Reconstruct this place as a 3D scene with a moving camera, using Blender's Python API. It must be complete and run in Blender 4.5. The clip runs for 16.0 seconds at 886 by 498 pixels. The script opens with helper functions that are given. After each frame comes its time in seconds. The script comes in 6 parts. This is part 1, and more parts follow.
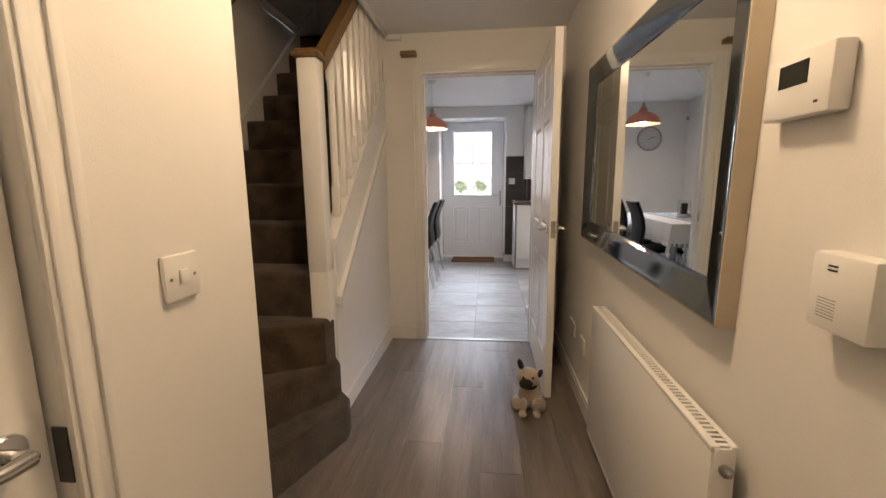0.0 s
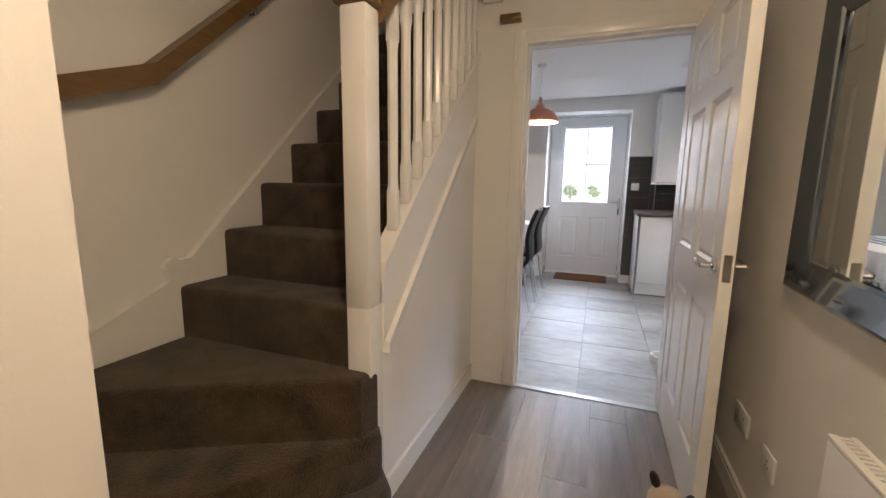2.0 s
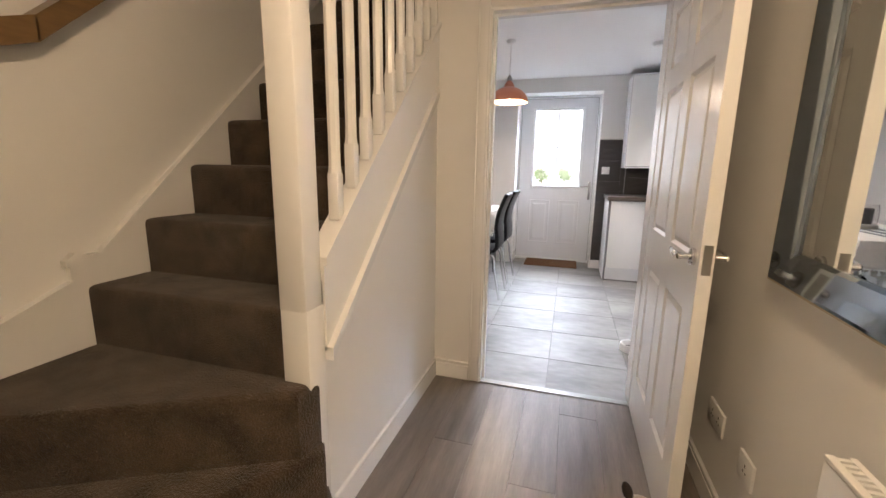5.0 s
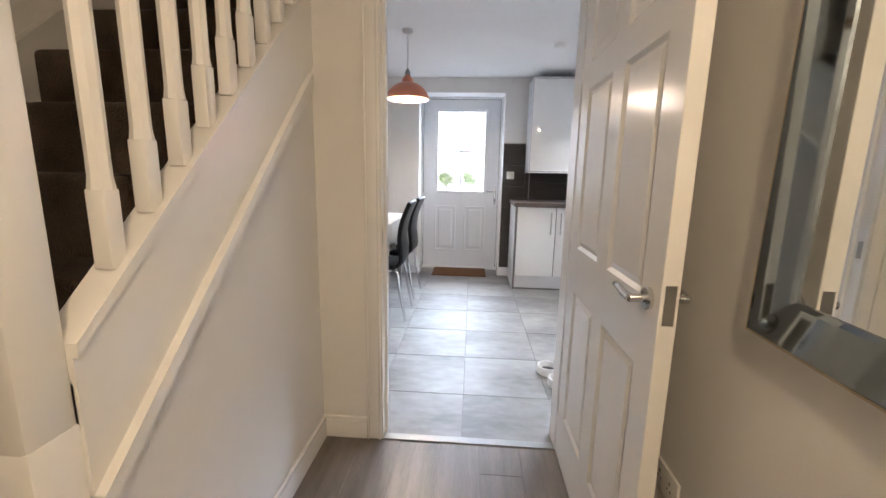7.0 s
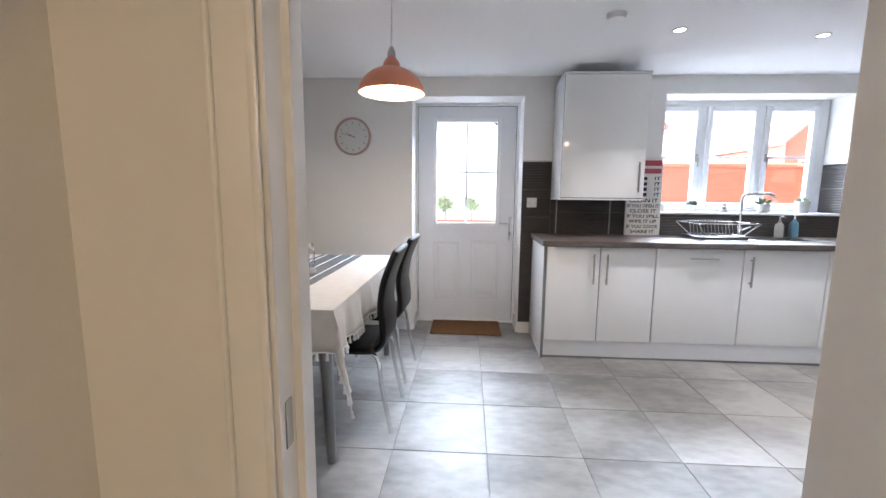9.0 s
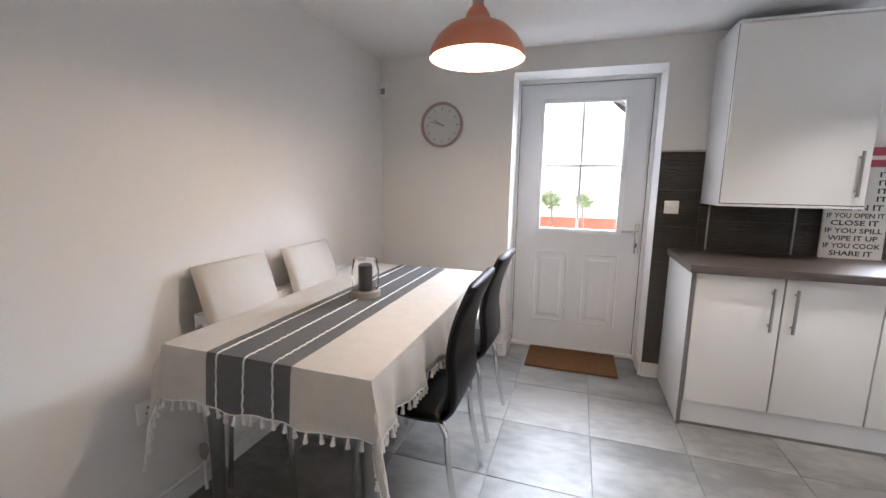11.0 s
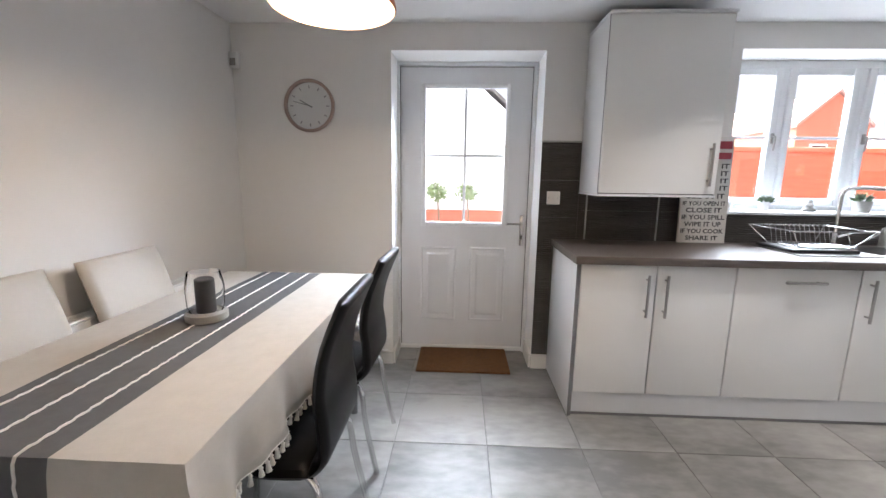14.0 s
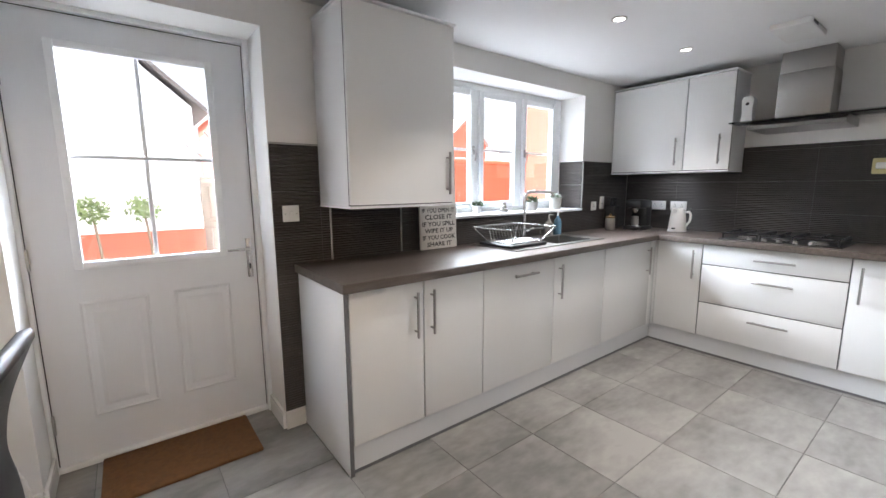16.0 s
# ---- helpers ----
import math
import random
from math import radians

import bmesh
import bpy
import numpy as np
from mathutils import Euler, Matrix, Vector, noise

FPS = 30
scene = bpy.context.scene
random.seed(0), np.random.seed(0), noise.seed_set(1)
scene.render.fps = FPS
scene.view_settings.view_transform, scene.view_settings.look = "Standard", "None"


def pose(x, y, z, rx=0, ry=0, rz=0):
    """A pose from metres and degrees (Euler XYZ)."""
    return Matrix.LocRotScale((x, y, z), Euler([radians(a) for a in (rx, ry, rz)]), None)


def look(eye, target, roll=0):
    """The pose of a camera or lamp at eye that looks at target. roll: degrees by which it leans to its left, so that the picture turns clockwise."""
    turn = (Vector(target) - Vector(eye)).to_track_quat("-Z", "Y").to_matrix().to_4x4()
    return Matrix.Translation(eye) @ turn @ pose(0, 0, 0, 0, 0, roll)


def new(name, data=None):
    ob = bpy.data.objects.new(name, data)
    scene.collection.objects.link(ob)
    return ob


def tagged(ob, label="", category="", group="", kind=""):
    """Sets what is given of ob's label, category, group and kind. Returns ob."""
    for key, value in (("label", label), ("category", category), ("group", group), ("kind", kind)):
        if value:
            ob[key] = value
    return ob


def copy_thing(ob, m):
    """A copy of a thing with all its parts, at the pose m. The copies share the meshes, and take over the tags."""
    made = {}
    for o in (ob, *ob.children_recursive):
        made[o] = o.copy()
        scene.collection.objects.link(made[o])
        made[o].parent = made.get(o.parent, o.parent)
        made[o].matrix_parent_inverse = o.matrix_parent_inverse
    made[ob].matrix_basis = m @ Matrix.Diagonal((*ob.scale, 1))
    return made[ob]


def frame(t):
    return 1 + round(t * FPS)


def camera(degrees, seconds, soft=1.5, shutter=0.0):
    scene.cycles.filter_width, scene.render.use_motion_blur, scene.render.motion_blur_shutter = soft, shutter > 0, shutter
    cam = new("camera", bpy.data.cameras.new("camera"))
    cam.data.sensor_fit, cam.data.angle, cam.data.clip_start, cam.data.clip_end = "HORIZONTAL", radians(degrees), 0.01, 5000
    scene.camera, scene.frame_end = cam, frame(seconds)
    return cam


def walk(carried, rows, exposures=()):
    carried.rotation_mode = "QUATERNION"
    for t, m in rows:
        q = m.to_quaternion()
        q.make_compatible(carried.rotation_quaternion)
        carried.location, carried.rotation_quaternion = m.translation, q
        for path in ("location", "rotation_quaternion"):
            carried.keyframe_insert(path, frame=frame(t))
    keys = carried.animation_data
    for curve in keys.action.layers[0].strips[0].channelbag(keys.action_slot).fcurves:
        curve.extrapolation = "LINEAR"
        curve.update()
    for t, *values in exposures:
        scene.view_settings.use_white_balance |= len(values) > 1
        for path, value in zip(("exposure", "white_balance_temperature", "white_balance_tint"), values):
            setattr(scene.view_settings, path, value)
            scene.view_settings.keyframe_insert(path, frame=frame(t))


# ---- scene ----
cam = camera(94.5, 16.0)
PATH = [
    (0, (0.116, 0.264, 1.217), (-0.099, 2.227, 0.897), -0.5),
    (0.5, (0.121, 0.484, 1.227), (-0.212, 2.432, 0.92), -0.5),
    (1, (0.136, 0.65, 1.227), (-0.309, 2.576, 0.923), -0.2),
    (1.5, (0.108, 0.792, 1.214), (-0.465, 2.684, 0.91), 0.2),
    (2, (0.058, 0.939, 1.22), (-0.635, 2.789, 0.911), 0.8),
    (2.5, (0.062, 1.014, 1.236), (-0.721, 2.829, 0.929), 1.2),
    (3, (0.07, 1.058, 1.237), (-0.761, 2.853, 0.935), 1.5),
    (3.5, (0.072, 1.1, 1.249), (-0.759, 2.892, 0.939), 1.4),
    (4, (0.071, 1.117, 1.237), (-0.706, 2.928, 0.892), 1.2),
    (6.5, (0.045, 1.335, 1.207), (-0.175, 3.281, 0.805), 0.9),
    (7, (0.028, 1.592, 1.239), (-0.105, 3.554, 0.875), 1.1),
    (7.5, (-0.033, 1.898, 1.255), (-0.118, 3.87, 0.934), 0.7),
    (8, (-0.076, 2.193, 1.256), (-0.134, 4.173, 0.984), 0.2),
    (10.5, (-0.115, 3.417, 1.367), (-0.572, 5.345, 1.09), 1.0),
    (11, (-0.133, 3.469, 1.37), (-0.741, 5.348, 1.051), 0.8),
    (11.5, (-0.161, 3.491, 1.352), (-0.813, 5.341, 0.965), 0.9),
    (12, (-0.162, 3.496, 1.331), (-0.785, 5.348, 0.903), 0.7),
    (12.5, (-0.167, 3.503, 1.337), (-0.696, 5.384, 0.914), 0.6),
    (13, (-0.199, 3.514, 1.343), (-0.608, 5.432, 0.947), 0.8),
    (13.5, (-0.192, 3.59, 1.342), (-0.45, 5.538, 0.971), 0.9),
    (14, (-0.145, 3.78, 1.353), (-0.228, 5.749, 1.01), 0.8),
    (14.5, (-0.161, 3.95, 1.345), (0.056, 5.909, 1.009), 0.5),
    (15, (-0.295, 4.091, 1.366), (0.296, 5.97, 1.024), 0.0),
    (15.5, (-0.351, 4.252, 1.366), (0.602, 5.979, 1.039), 0.0),
    (16, (-0.233, 4.329, 1.37), (0.977, 5.893, 1.068), -0.3),
]
walk(cam, [(t, look(eye, target, roll)) for t, eye, target, roll in PATH],
     [(0.0, 0.05, 6100, 16), (1.5, 0.1, 6000, 16), (2.5, 0.32, 5700, 13), (3.5, 0.42, 5900, 14), (6.5, 0.68, 6050, 16), (7.0, 0.52, 5750, 13), (8.0, 0.48, 5650, 13),
      (10.5, 0.25, 6100, 15), (13.0, 0.2, 6100, 15), (14.5, 0.1, 6150, 13), (16.0, 0.1, 6250, 13)])

# ---- world, sun, lights ----
world = bpy.data.worlds.new("world")
scene.world = world
world.use_nodes = True
wn = world.node_tree
sky = wn.nodes.new("ShaderNodeTexSky")
sky.sky_type, sky.sun_disc = "NISHITA", False
sky.dust_density, sky.air_density = 6.0, 1.0
sky.sun_elevation, sky.sun_rotation = radians(48), radians(220)
veil = wn.nodes.new("ShaderNodeMix")  # thin bright cloud over the sky
veil.data_type = "RGBA"
veil.inputs[0].default_value = 0.75
veil.inputs[7].default_value = (8.6, 8.6, 8.7, 1)
wn.links.new(sky.outputs[0], veil.inputs[6])
wn.links.new(veil.outputs[2], wn.nodes["Background"].inputs[0])
wn.nodes["Background"].inputs[1].default_value = 0.15


HALL_LAMP_Z = 2.09


def lamp(name, kind, power, color, m, **more):
    data = bpy.data.lights.new(name, kind)
    data.energy, data.color = power, color
    if "size" in more:
        data.shape, data.size, data.size_y = "RECTANGLE", more["size"], more.get("size_y", more["size"])
    if "radius" in more:
        data.shadow_soft_size = more["radius"]
    if "angle" in more:
        data.angle = radians(more["angle"])
    if "cone" in more:
        data.spot_size, data.spot_blend = radians(more["cone"]), 0.7
    ob = new(name, data)
    ob.matrix_world = m
    return ob


lamp("sun", "SUN", 3.4, (1, 0.95, 0.88), look((-5, -6, 11), (0, 0, 0)), angle=3)
# unseen area lamp added for the bright overcast sky above the garden, as it enters by the window and by the glazed door
lamp("sky_fill_light", "AREA", 115000, (0.85, 0.93, 1.0), look((4.0, 27.0, 15.5), (1.0, 6.5, 1.5)), size=40.0, size_y=14.0)
# warm lamp under the hall ceiling, by the front door
lamp("hall_lamp_light", "POINT", 29, (1.0, 0.72, 0.41), Matrix.Translation((0.1, 1.15, HALL_LAMP_Z)), radius=0.08)
lamp("pendant_light", "POINT", 44, (1.0, 0.78, 0.56), Matrix.Translation((-0.51, 5.0, 1.86)), radius=0.045)
DOWNLIGHTS = [(2.15, 5.72), (3.05, 5.72), (2.85, 4.3), (1.2, 4.3), (2.15, 4.3), (1.2, 5.6)]


# ---- materials ----
def mat(name, col, rough=0.5, metal=0.0, var=0.06, scale=6.0, bump=0.0, bscale=120.0, stretch=(1, 1, 1), rnd=0.0, coat=0.0, dark=None, wave=0.0, spec=0.5, sheen=0.0, detail=6.0, spread=(0.35, 1.02)):
    """A procedural surface: two scales of colour change, uneven gloss, fine relief."""
    m = bpy.data.materials.new(name)
    m.use_nodes = True
    t = m.node_tree
    N, L = t.nodes.new, t.links.new
    p = t.nodes["Principled BSDF"]
    p.inputs["Metallic"].default_value = metal
    p.inputs["Coat Weight"].default_value = coat
    p.inputs["Coat Roughness"].default_value = 0.06
    p.inputs["Specular IOR Level"].default_value = spec
    p.inputs["Sheen Weight"].default_value = sheen
    tc, mp = N("ShaderNodeTexCoord"), N("ShaderNodeMapping")
    mp.inputs["Scale"].default_value = stretch
    L(tc.outputs["Object"], mp.inputs[0])
    vec = mp.outputs[0]
    if rnd:
        oi, add, sc = N("ShaderNodeObjectInfo"), N("ShaderNodeVectorMath"), N("ShaderNodeMath")
        sc.operation, sc.inputs[1].default_value = "MULTIPLY", 37.0
        L(oi.outputs["Random"], sc.inputs[0])
        L(vec, add.inputs[0])
        L(sc.outputs[0], add.inputs[1])
        vec = add.outputs[0]
    n1, n2 = N("ShaderNodeTexNoise"), N("ShaderNodeTexNoise")
    n1.inputs["Scale"].default_value, n1.inputs["Detail"].default_value = scale, detail
    n2.inputs["Scale"].default_value, n2.inputs["Detail"].default_value = scale * 9, 4
    L(vec, n1.inputs["Vector"])
    L(vec, n2.inputs["Vector"])
    mx = N("ShaderNodeMath")
    mx.operation, mx.use_clamp = "MULTIPLY_ADD", True
    L(n2.outputs[0], mx.inputs[0])
    mx.inputs[1].default_value = 0.35 if detail > 3 else 0.2
    L(n1.outputs[0], mx.inputs[2])
    ramp = N("ShaderNodeMapRange")
    ramp.inputs[1].default_value, ramp.inputs[2].default_value = spread
    L(mx.outputs[0], ramp.inputs[0])
    mix = N("ShaderNodeMix")
    mix.data_type = "RGBA"
    lo = dark if dark else tuple(c * (1 - var) for c in col)
    mix.inputs[6].default_value = (*lo, 1)
    mix.inputs[7].default_value = (*[min(1, c * (1 + var)) for c in col], 1)
    L(ramp.outputs[0], mix.inputs[0])
    colour = mix.outputs[2]
    if rnd:
        hs, mr = N("ShaderNodeHueSaturation"), N("ShaderNodeMapRange")
        mr.inputs[3].default_value, mr.inputs[4].default_value = 1 - rnd, 1 + rnd
        L(oi.outputs["Random"], mr.inputs[0])
        L(mr.outputs[0], hs.inputs["Value"])
        L(colour, hs.inputs["Color"])
        colour = hs.outputs[0]
    L(colour, p.inputs["Base Color"])
    rr = N("ShaderNodeMapRange")
    rr.inputs[3].default_value, rr.inputs[4].default_value = max(0.02, rough * 0.96), min(1, rough * 1.04)
    L(n1.outputs[0], rr.inputs[0])
    L(rr.outputs[0], p.inputs["Roughness"])
    if bump or wave:
        b = N("ShaderNodeBump")
        if wave:
            w = N("ShaderNodeTexWave")
            w.bands_direction = "Z"
            w.inputs["Scale"].default_value, w.inputs["Distortion"].default_value = wave, 0.8
            w.inputs["Detail"].default_value, w.inputs["Detail Scale"].default_value = 2, 1.2
            L(tc.outputs["Object"], w.inputs["Vector"])
            L(w.outputs["Fac"], b.inputs["Height"])
            b.inputs["Strength"].default_value, b.inputs["Distance"].default_value = 0.9, 0.006
        else:
            n3 = N("ShaderNodeTexNoise")
            n3.inputs["Scale"].default_value, n3.inputs["Detail"].default_value = bscale, 5
            L(vec, n3.inputs["Vector"])
            L(n3.outputs[0], b.inputs["Height"])
            b.inputs["Strength"].default_value, b.inputs["Distance"].default_value = bump, 0.01
        L(b.outputs[0], p.inputs["Normal"])
    return m


def glow(name, col, power):
    m = bpy.data.materials.new(name)
    m.use_nodes = True
    p = m.node_tree.nodes["Principled BSDF"]
    p.inputs["Base Color"].default_value = (*col, 1)
    p.inputs["Emission Color"].default_value = (*col, 1)
    p.inputs["Emission Strength"].default_value = power
    return m


def clear(name, tint=(1, 1, 1), rough=0.0, ior=1.45):
    m = bpy.data.materials.new(name)
    m.use_nodes = True
    p = m.node_tree.nodes["Principled BSDF"]
    p.inputs["Base Color"].default_value = (*tint, 1)
    p.inputs["Transmission Weight"].default_value = 1
    p.inputs["Roughness"].default_value = rough
    p.inputs["IOR"].default_value = ior
    return m


WALL = mat("wall_paint", (0.76, 0.745, 0.72), 0.75, var=0.02, scale=2, bump=0.08, bscale=260)
CEIL = mat("ceiling_paint", (0.82, 0.82, 0.82), 0.85, var=0.015, scale=2, bump=0.06, bscale=200)
GLOSS = mat("white_gloss_wood", (0.80, 0.79, 0.77), 0.22, var=0.02, scale=3, bump=0.03, bscale=60, stretch=(1, 1, 0.2))
UPVC = mat("white_plastic_frame", (0.80, 0.81, 0.82), 0.3, var=0.015, scale=3)
DOORW = mat("white_composite_door", (0.74, 0.75, 0.77), 0.4, var=0.02, scale=4, bump=0.1, bscale=90, stretch=(4, 4, 0.4))
UNIT = mat("white_gloss_unit", (0.80, 0.80, 0.785), 0.07, var=0.01, scale=2, coat=0.3)
UNITSIDE = mat("white_unit_side", (0.78, 0.785, 0.79), 0.3, var=0.015, scale=3)
# near-black: painted shade in cabinet gaps; also the mirror back and small trims
NEARBLACK = mat("near_black_shade_and_trim", (0.03, 0.03, 0.032), 0.7)
# end panel's grey edging; also colours the painted shadow under the plinths
EDGEGREY = mat("mid_grey_edging_and_shade", (0.16, 0.16, 0.165), 0.5)
PLINTH = mat("white_plinth", (0.66, 0.67, 0.68), 0.3, var=0.03, scale=4)
WORKTOP = mat("brown_grey_worktop", (0.098, 0.078, 0.067), 0.36, spread=(0.45, 0.9), var=0.32, scale=5, stretch=(1, 9, 9), bump=0.05, bscale=140)
STEEL = mat("brushed_steel", (0.40, 0.39, 0.375), 0.3, 1.0, var=0.004, scale=2)
CHROME = mat("polished_chrome", (0.72, 0.72, 0.72), 0.1, 1.0, var=0.03)
TILE = mat("grey_porcelain_tile", (0.30, 0.289, 0.275), 0.38, var=0.08, scale=2.1, stretch=(0.6, 1.2, 1), rnd=0.05, dark=(0.155, 0.150, 0.144), detail=3.2, bump=0.02, bscale=60, spec=0.32, spread=(0.50, 0.86))
GROUT = mat("grey_grout", (0.17, 0.165, 0.16), 0.9, var=0.1, scale=30, bump=0.2)
SPLASH = mat("ribbed_dark_tile", (0.062, 0.054, 0.050), 0.28, var=0.16, scale=6, stretch=(1, 1, 7), wave=22.0, rnd=0.06)
JOINT = mat("splash_grout", (0.36, 0.35, 0.34), 0.8, var=0.08, scale=30)
PLANK = mat("grey_oak_laminate", (0.215, 0.185, 0.162), 0.32, var=0.14, scale=2.6, stretch=(8, 0.8, 8), bump=0.05, bscale=26, rnd=0.06, dark=(0.105, 0.088, 0.076))
GAP = mat("floor_gap", (0.10, 0.085, 0.072), 0.7)
CARPET = mat("brown_carpet", (0.066, 0.046, 0.030), 0.98, var=0.5, scale=9, spread=(0.45, 0.88), bump=1.0, bscale=170, spec=0.1, sheen=0.15)
OAK = mat("stained_oak", (0.17, 0.098, 0.036), 0.32, var=0.25, scale=7, stretch=(10, 1.2, 10), bump=0.04, bscale=50)
MIRROR = mat("mirror_glass", (0.86, 0.88, 0.88), 0.02, 1.0, var=0.005)
BEVEL = mat("smoked_mirror_strip", (0.27, 0.31, 0.355), 0.06, 1.0, var=0.05, scale=5)
MFRAME = mat("mirror_side_timber", (0.52, 0.44, 0.33), 0.5, var=0.08, scale=10)
PLASTIC = mat("white_plastic", (0.76, 0.75, 0.73), 0.35, var=0.02, scale=10)
BLACKP = mat("black_plastic", (0.018, 0.018, 0.019), 0.3, var=0.15, scale=20)
LEATHER = mat("black_faux_leather", (0.006, 0.0058, 0.006), 0.36, var=0.2, scale=12, bump=0.08, bscale=300, spec=0.14)
CREAM = mat("cream_faux_leather", (0.43, 0.39, 0.33), 0.45, var=0.05, scale=8, bump=0.12, bscale=300)
LINEN = mat("natural_linen", (0.56, 0.525, 0.475), 0.95, var=0.06, scale=18, bump=0.35, bscale=500, spec=0.2)
STRIPE = mat("grey_linen_stripe", (0.125, 0.125, 0.128), 0.95, var=0.12, scale=30, bump=0.4, bscale=500, spec=0.2)
STITCH = mat("white_cotton_thread", (0.78, 0.76, 0.72), 0.95, var=0.05, scale=60, bump=0.5, bscale=300)
COPPER = mat("copper_pink_enamel", (0.60, 0.22, 0.13), 0.38, var=0.05, scale=6)
SHADEIN = mat("cream_shade_lining", (0.50, 0.40, 0.25), 0.6, var=0.03)
COIR = mat("coir_mat", (0.15, 0.064, 0.018), 0.98, var=0.3, scale=40, bump=1.0, bscale=260)
TOYF = mat("cream_plush", (0.50, 0.42, 0.33), 0.98, var=0.1, scale=30, bump=0.8, bscale=260, sheen=0.3)
TOYD = mat("dark_plush", (0.022, 0.015, 0.012), 0.95, var=0.2, scale=30, bump=0.8, bscale=260)
CONCRETE = mat("grey_concrete", (0.30, 0.29, 0.27), 0.85, var=0.14, scale=20, bump=0.3, bscale=90)
CANDLE = mat("charcoal_wax", (0.075, 0.07, 0.07), 0.6, var=0.08, scale=12)
GLASS = clear("clear_glass")
THIN = clear("thin_glass", ior=1.12)
LEAF = mat("green_leaf", (0.06, 0.10, 0.04), 0.6, var=0.35, scale=20)
PALELEAF = mat("pale_green_leaf", (0.18, 0.24, 0.09), 0.6, var=0.3, scale=9)
BARK = mat("thin_bark", (0.22, 0.16, 0.11), 0.9, var=0.2, scale=20)
RENDERW = mat("white_render", (0.74, 0.73, 0.70), 0.9, var=0.03, scale=1.5, bump=0.2, bscale=60)
BRICK = mat("red_brick", (0.45, 0.15, 0.085), 0.85, var=0.18, scale=12, bump=0.4, bscale=60, rnd=0.12)
BRICKFAR = mat("red_brick_wall", (0.44, 0.14, 0.085), 0.88, var=0.14, scale=3, stretch=(1, 1, 6), bump=0.3, bscale=20)
MORTAR = mat("pale_mortar", (0.40, 0.34, 0.29), 0.95, var=0.1, scale=30)
ROOFRED = mat("faded_red_roof_tile", (0.42, 0.24, 0.20), 0.85, var=0.15, scale=5)
ROOF = mat("grey_roof_tile", (0.13, 0.115, 0.11), 0.8, var=0.2, scale=5)
GROUND = mat("patio_ground", (0.33, 0.31, 0.29), 0.9, var=0.12, scale=3, bump=0.3, bscale=40)
SIGNW = mat("sign_white", (0.70, 0.68, 0.64), 0.7, var=0.06, scale=14)
SIGNK = mat("sign_black", (0.03, 0.03, 0.032), 0.7)
SIGNR = mat("sign_red", (0.33, 0.05, 0.07), 0.7)
BLUE = mat("blue_soap", (0.10, 0.20, 0.28), 0.3)
LIT = glow("lit_lamp_glass", (1.0, 0.95, 0.86), 9.0)
HALLGLOW = glow("lit_hall_shade", (1.0, 0.72, 0.40), 3.0)
SCREEN = mat("dark_display", (0.02, 0.022, 0.02), 0.2)
YELLOW = mat("varnished_yellow_pine", (0.52, 0.27, 0.06), 0.4, var=0.15, scale=9)
FENCE = mat("pale_fence_timber", (0.42, 0.36, 0.29), 0.85, var=0.2, scale=6, stretch=(6, 6, 0.6), bump=0.2, bscale=40)
SLOTGREY = mat("grey_plastic_slot", (0.30, 0.29, 0.27), 0.6)
CREAMPL = mat("yellowed_plastic", (0.55, 0.47, 0.24), 0.45, var=0.06, scale=10)

# ---- helpers of this scene ----
ROOT = {}


def thing(name, at, label, category, group="", kind=""):
    ob = new(name)
    ob.location = (at[0], at[1], at[2] + (0.05 if 0.89 < at[2] < 0.915 else 0))  # worktop things are drawn 50 mm low
    ob.empty_display_size = 0.05
    ROOT[ob.name] = Vector(at)
    return tagged(ob, label, category, group, kind)


def put(name, bm, material, smooth=False):
    me = bpy.data.meshes.new(name)
    bmesh.ops.recalc_face_normals(bm, faces=bm.faces)
    bm.to_mesh(me)
    bm.free()
    if material:
        me.materials.append(material)
    if smooth:
        me.shade_smooth()
        me.set_sharp_from_angle(angle=radians(40))
    return me


def part(name, bm, material, parent, label="", smooth=True):
    """One mesh under a thing or a part; bm is in world metres."""
    base = ROOT[parent.name]
    bmesh.ops.translate(bm, verts=bm.verts, vec=-base)
    ob = new(name, put(name, bm, material, smooth))
    ob.parent = parent
    ROOT[ob.name] = base
    return tagged(ob, label)


def solo(name, bm, material, label, category, kind="", group="", smooth=True):
    """A thing of one mesh; bm is in world metres, its origin goes to the base."""
    lo = [min(v.co[i] for v in bm.verts) for i in range(3)]
    hi = [max(v.co[i] for v in bm.verts) for i in range(3)]
    base = Vector(((lo[0] + hi[0]) / 2, (lo[1] + hi[1]) / 2, lo[2]))
    bmesh.ops.translate(bm, verts=bm.verts, vec=-base)
    ob = new(name, put(name, bm, material, smooth))
    ob.location = base
    ROOT[ob.name] = base
    return tagged(ob, label, category, group, kind)


def box(bm, x0, x1, y0, y1, z0, z1, bev=0.0, seg=2, rot=None):
    m = Matrix.LocRotScale(((x0 + x1) / 2, (y0 + y1) / 2, (z0 + z1) / 2), None, (abs(x1 - x0), abs(y1 - y0), abs(z1 - z0)))
    vs = bmesh.ops.create_cube(bm, size=1, matrix=m)["verts"]
    if bev:
        es = list({e for v in vs for e in v.link_edges})
        out = bmesh.ops.bevel(bm, geom=es, offset=bev, segments=seg, affect="EDGES", profile=0.5)
        vs = list({v for f in out["faces"] for v in f.verts} | {v for v in vs if v.is_valid})
    if rot:
        bmesh.ops.transform(bm, matrix=rot, verts=vs)
    return bm


def B(*a, **k):
    return box(bmesh.new(), *a, **k)


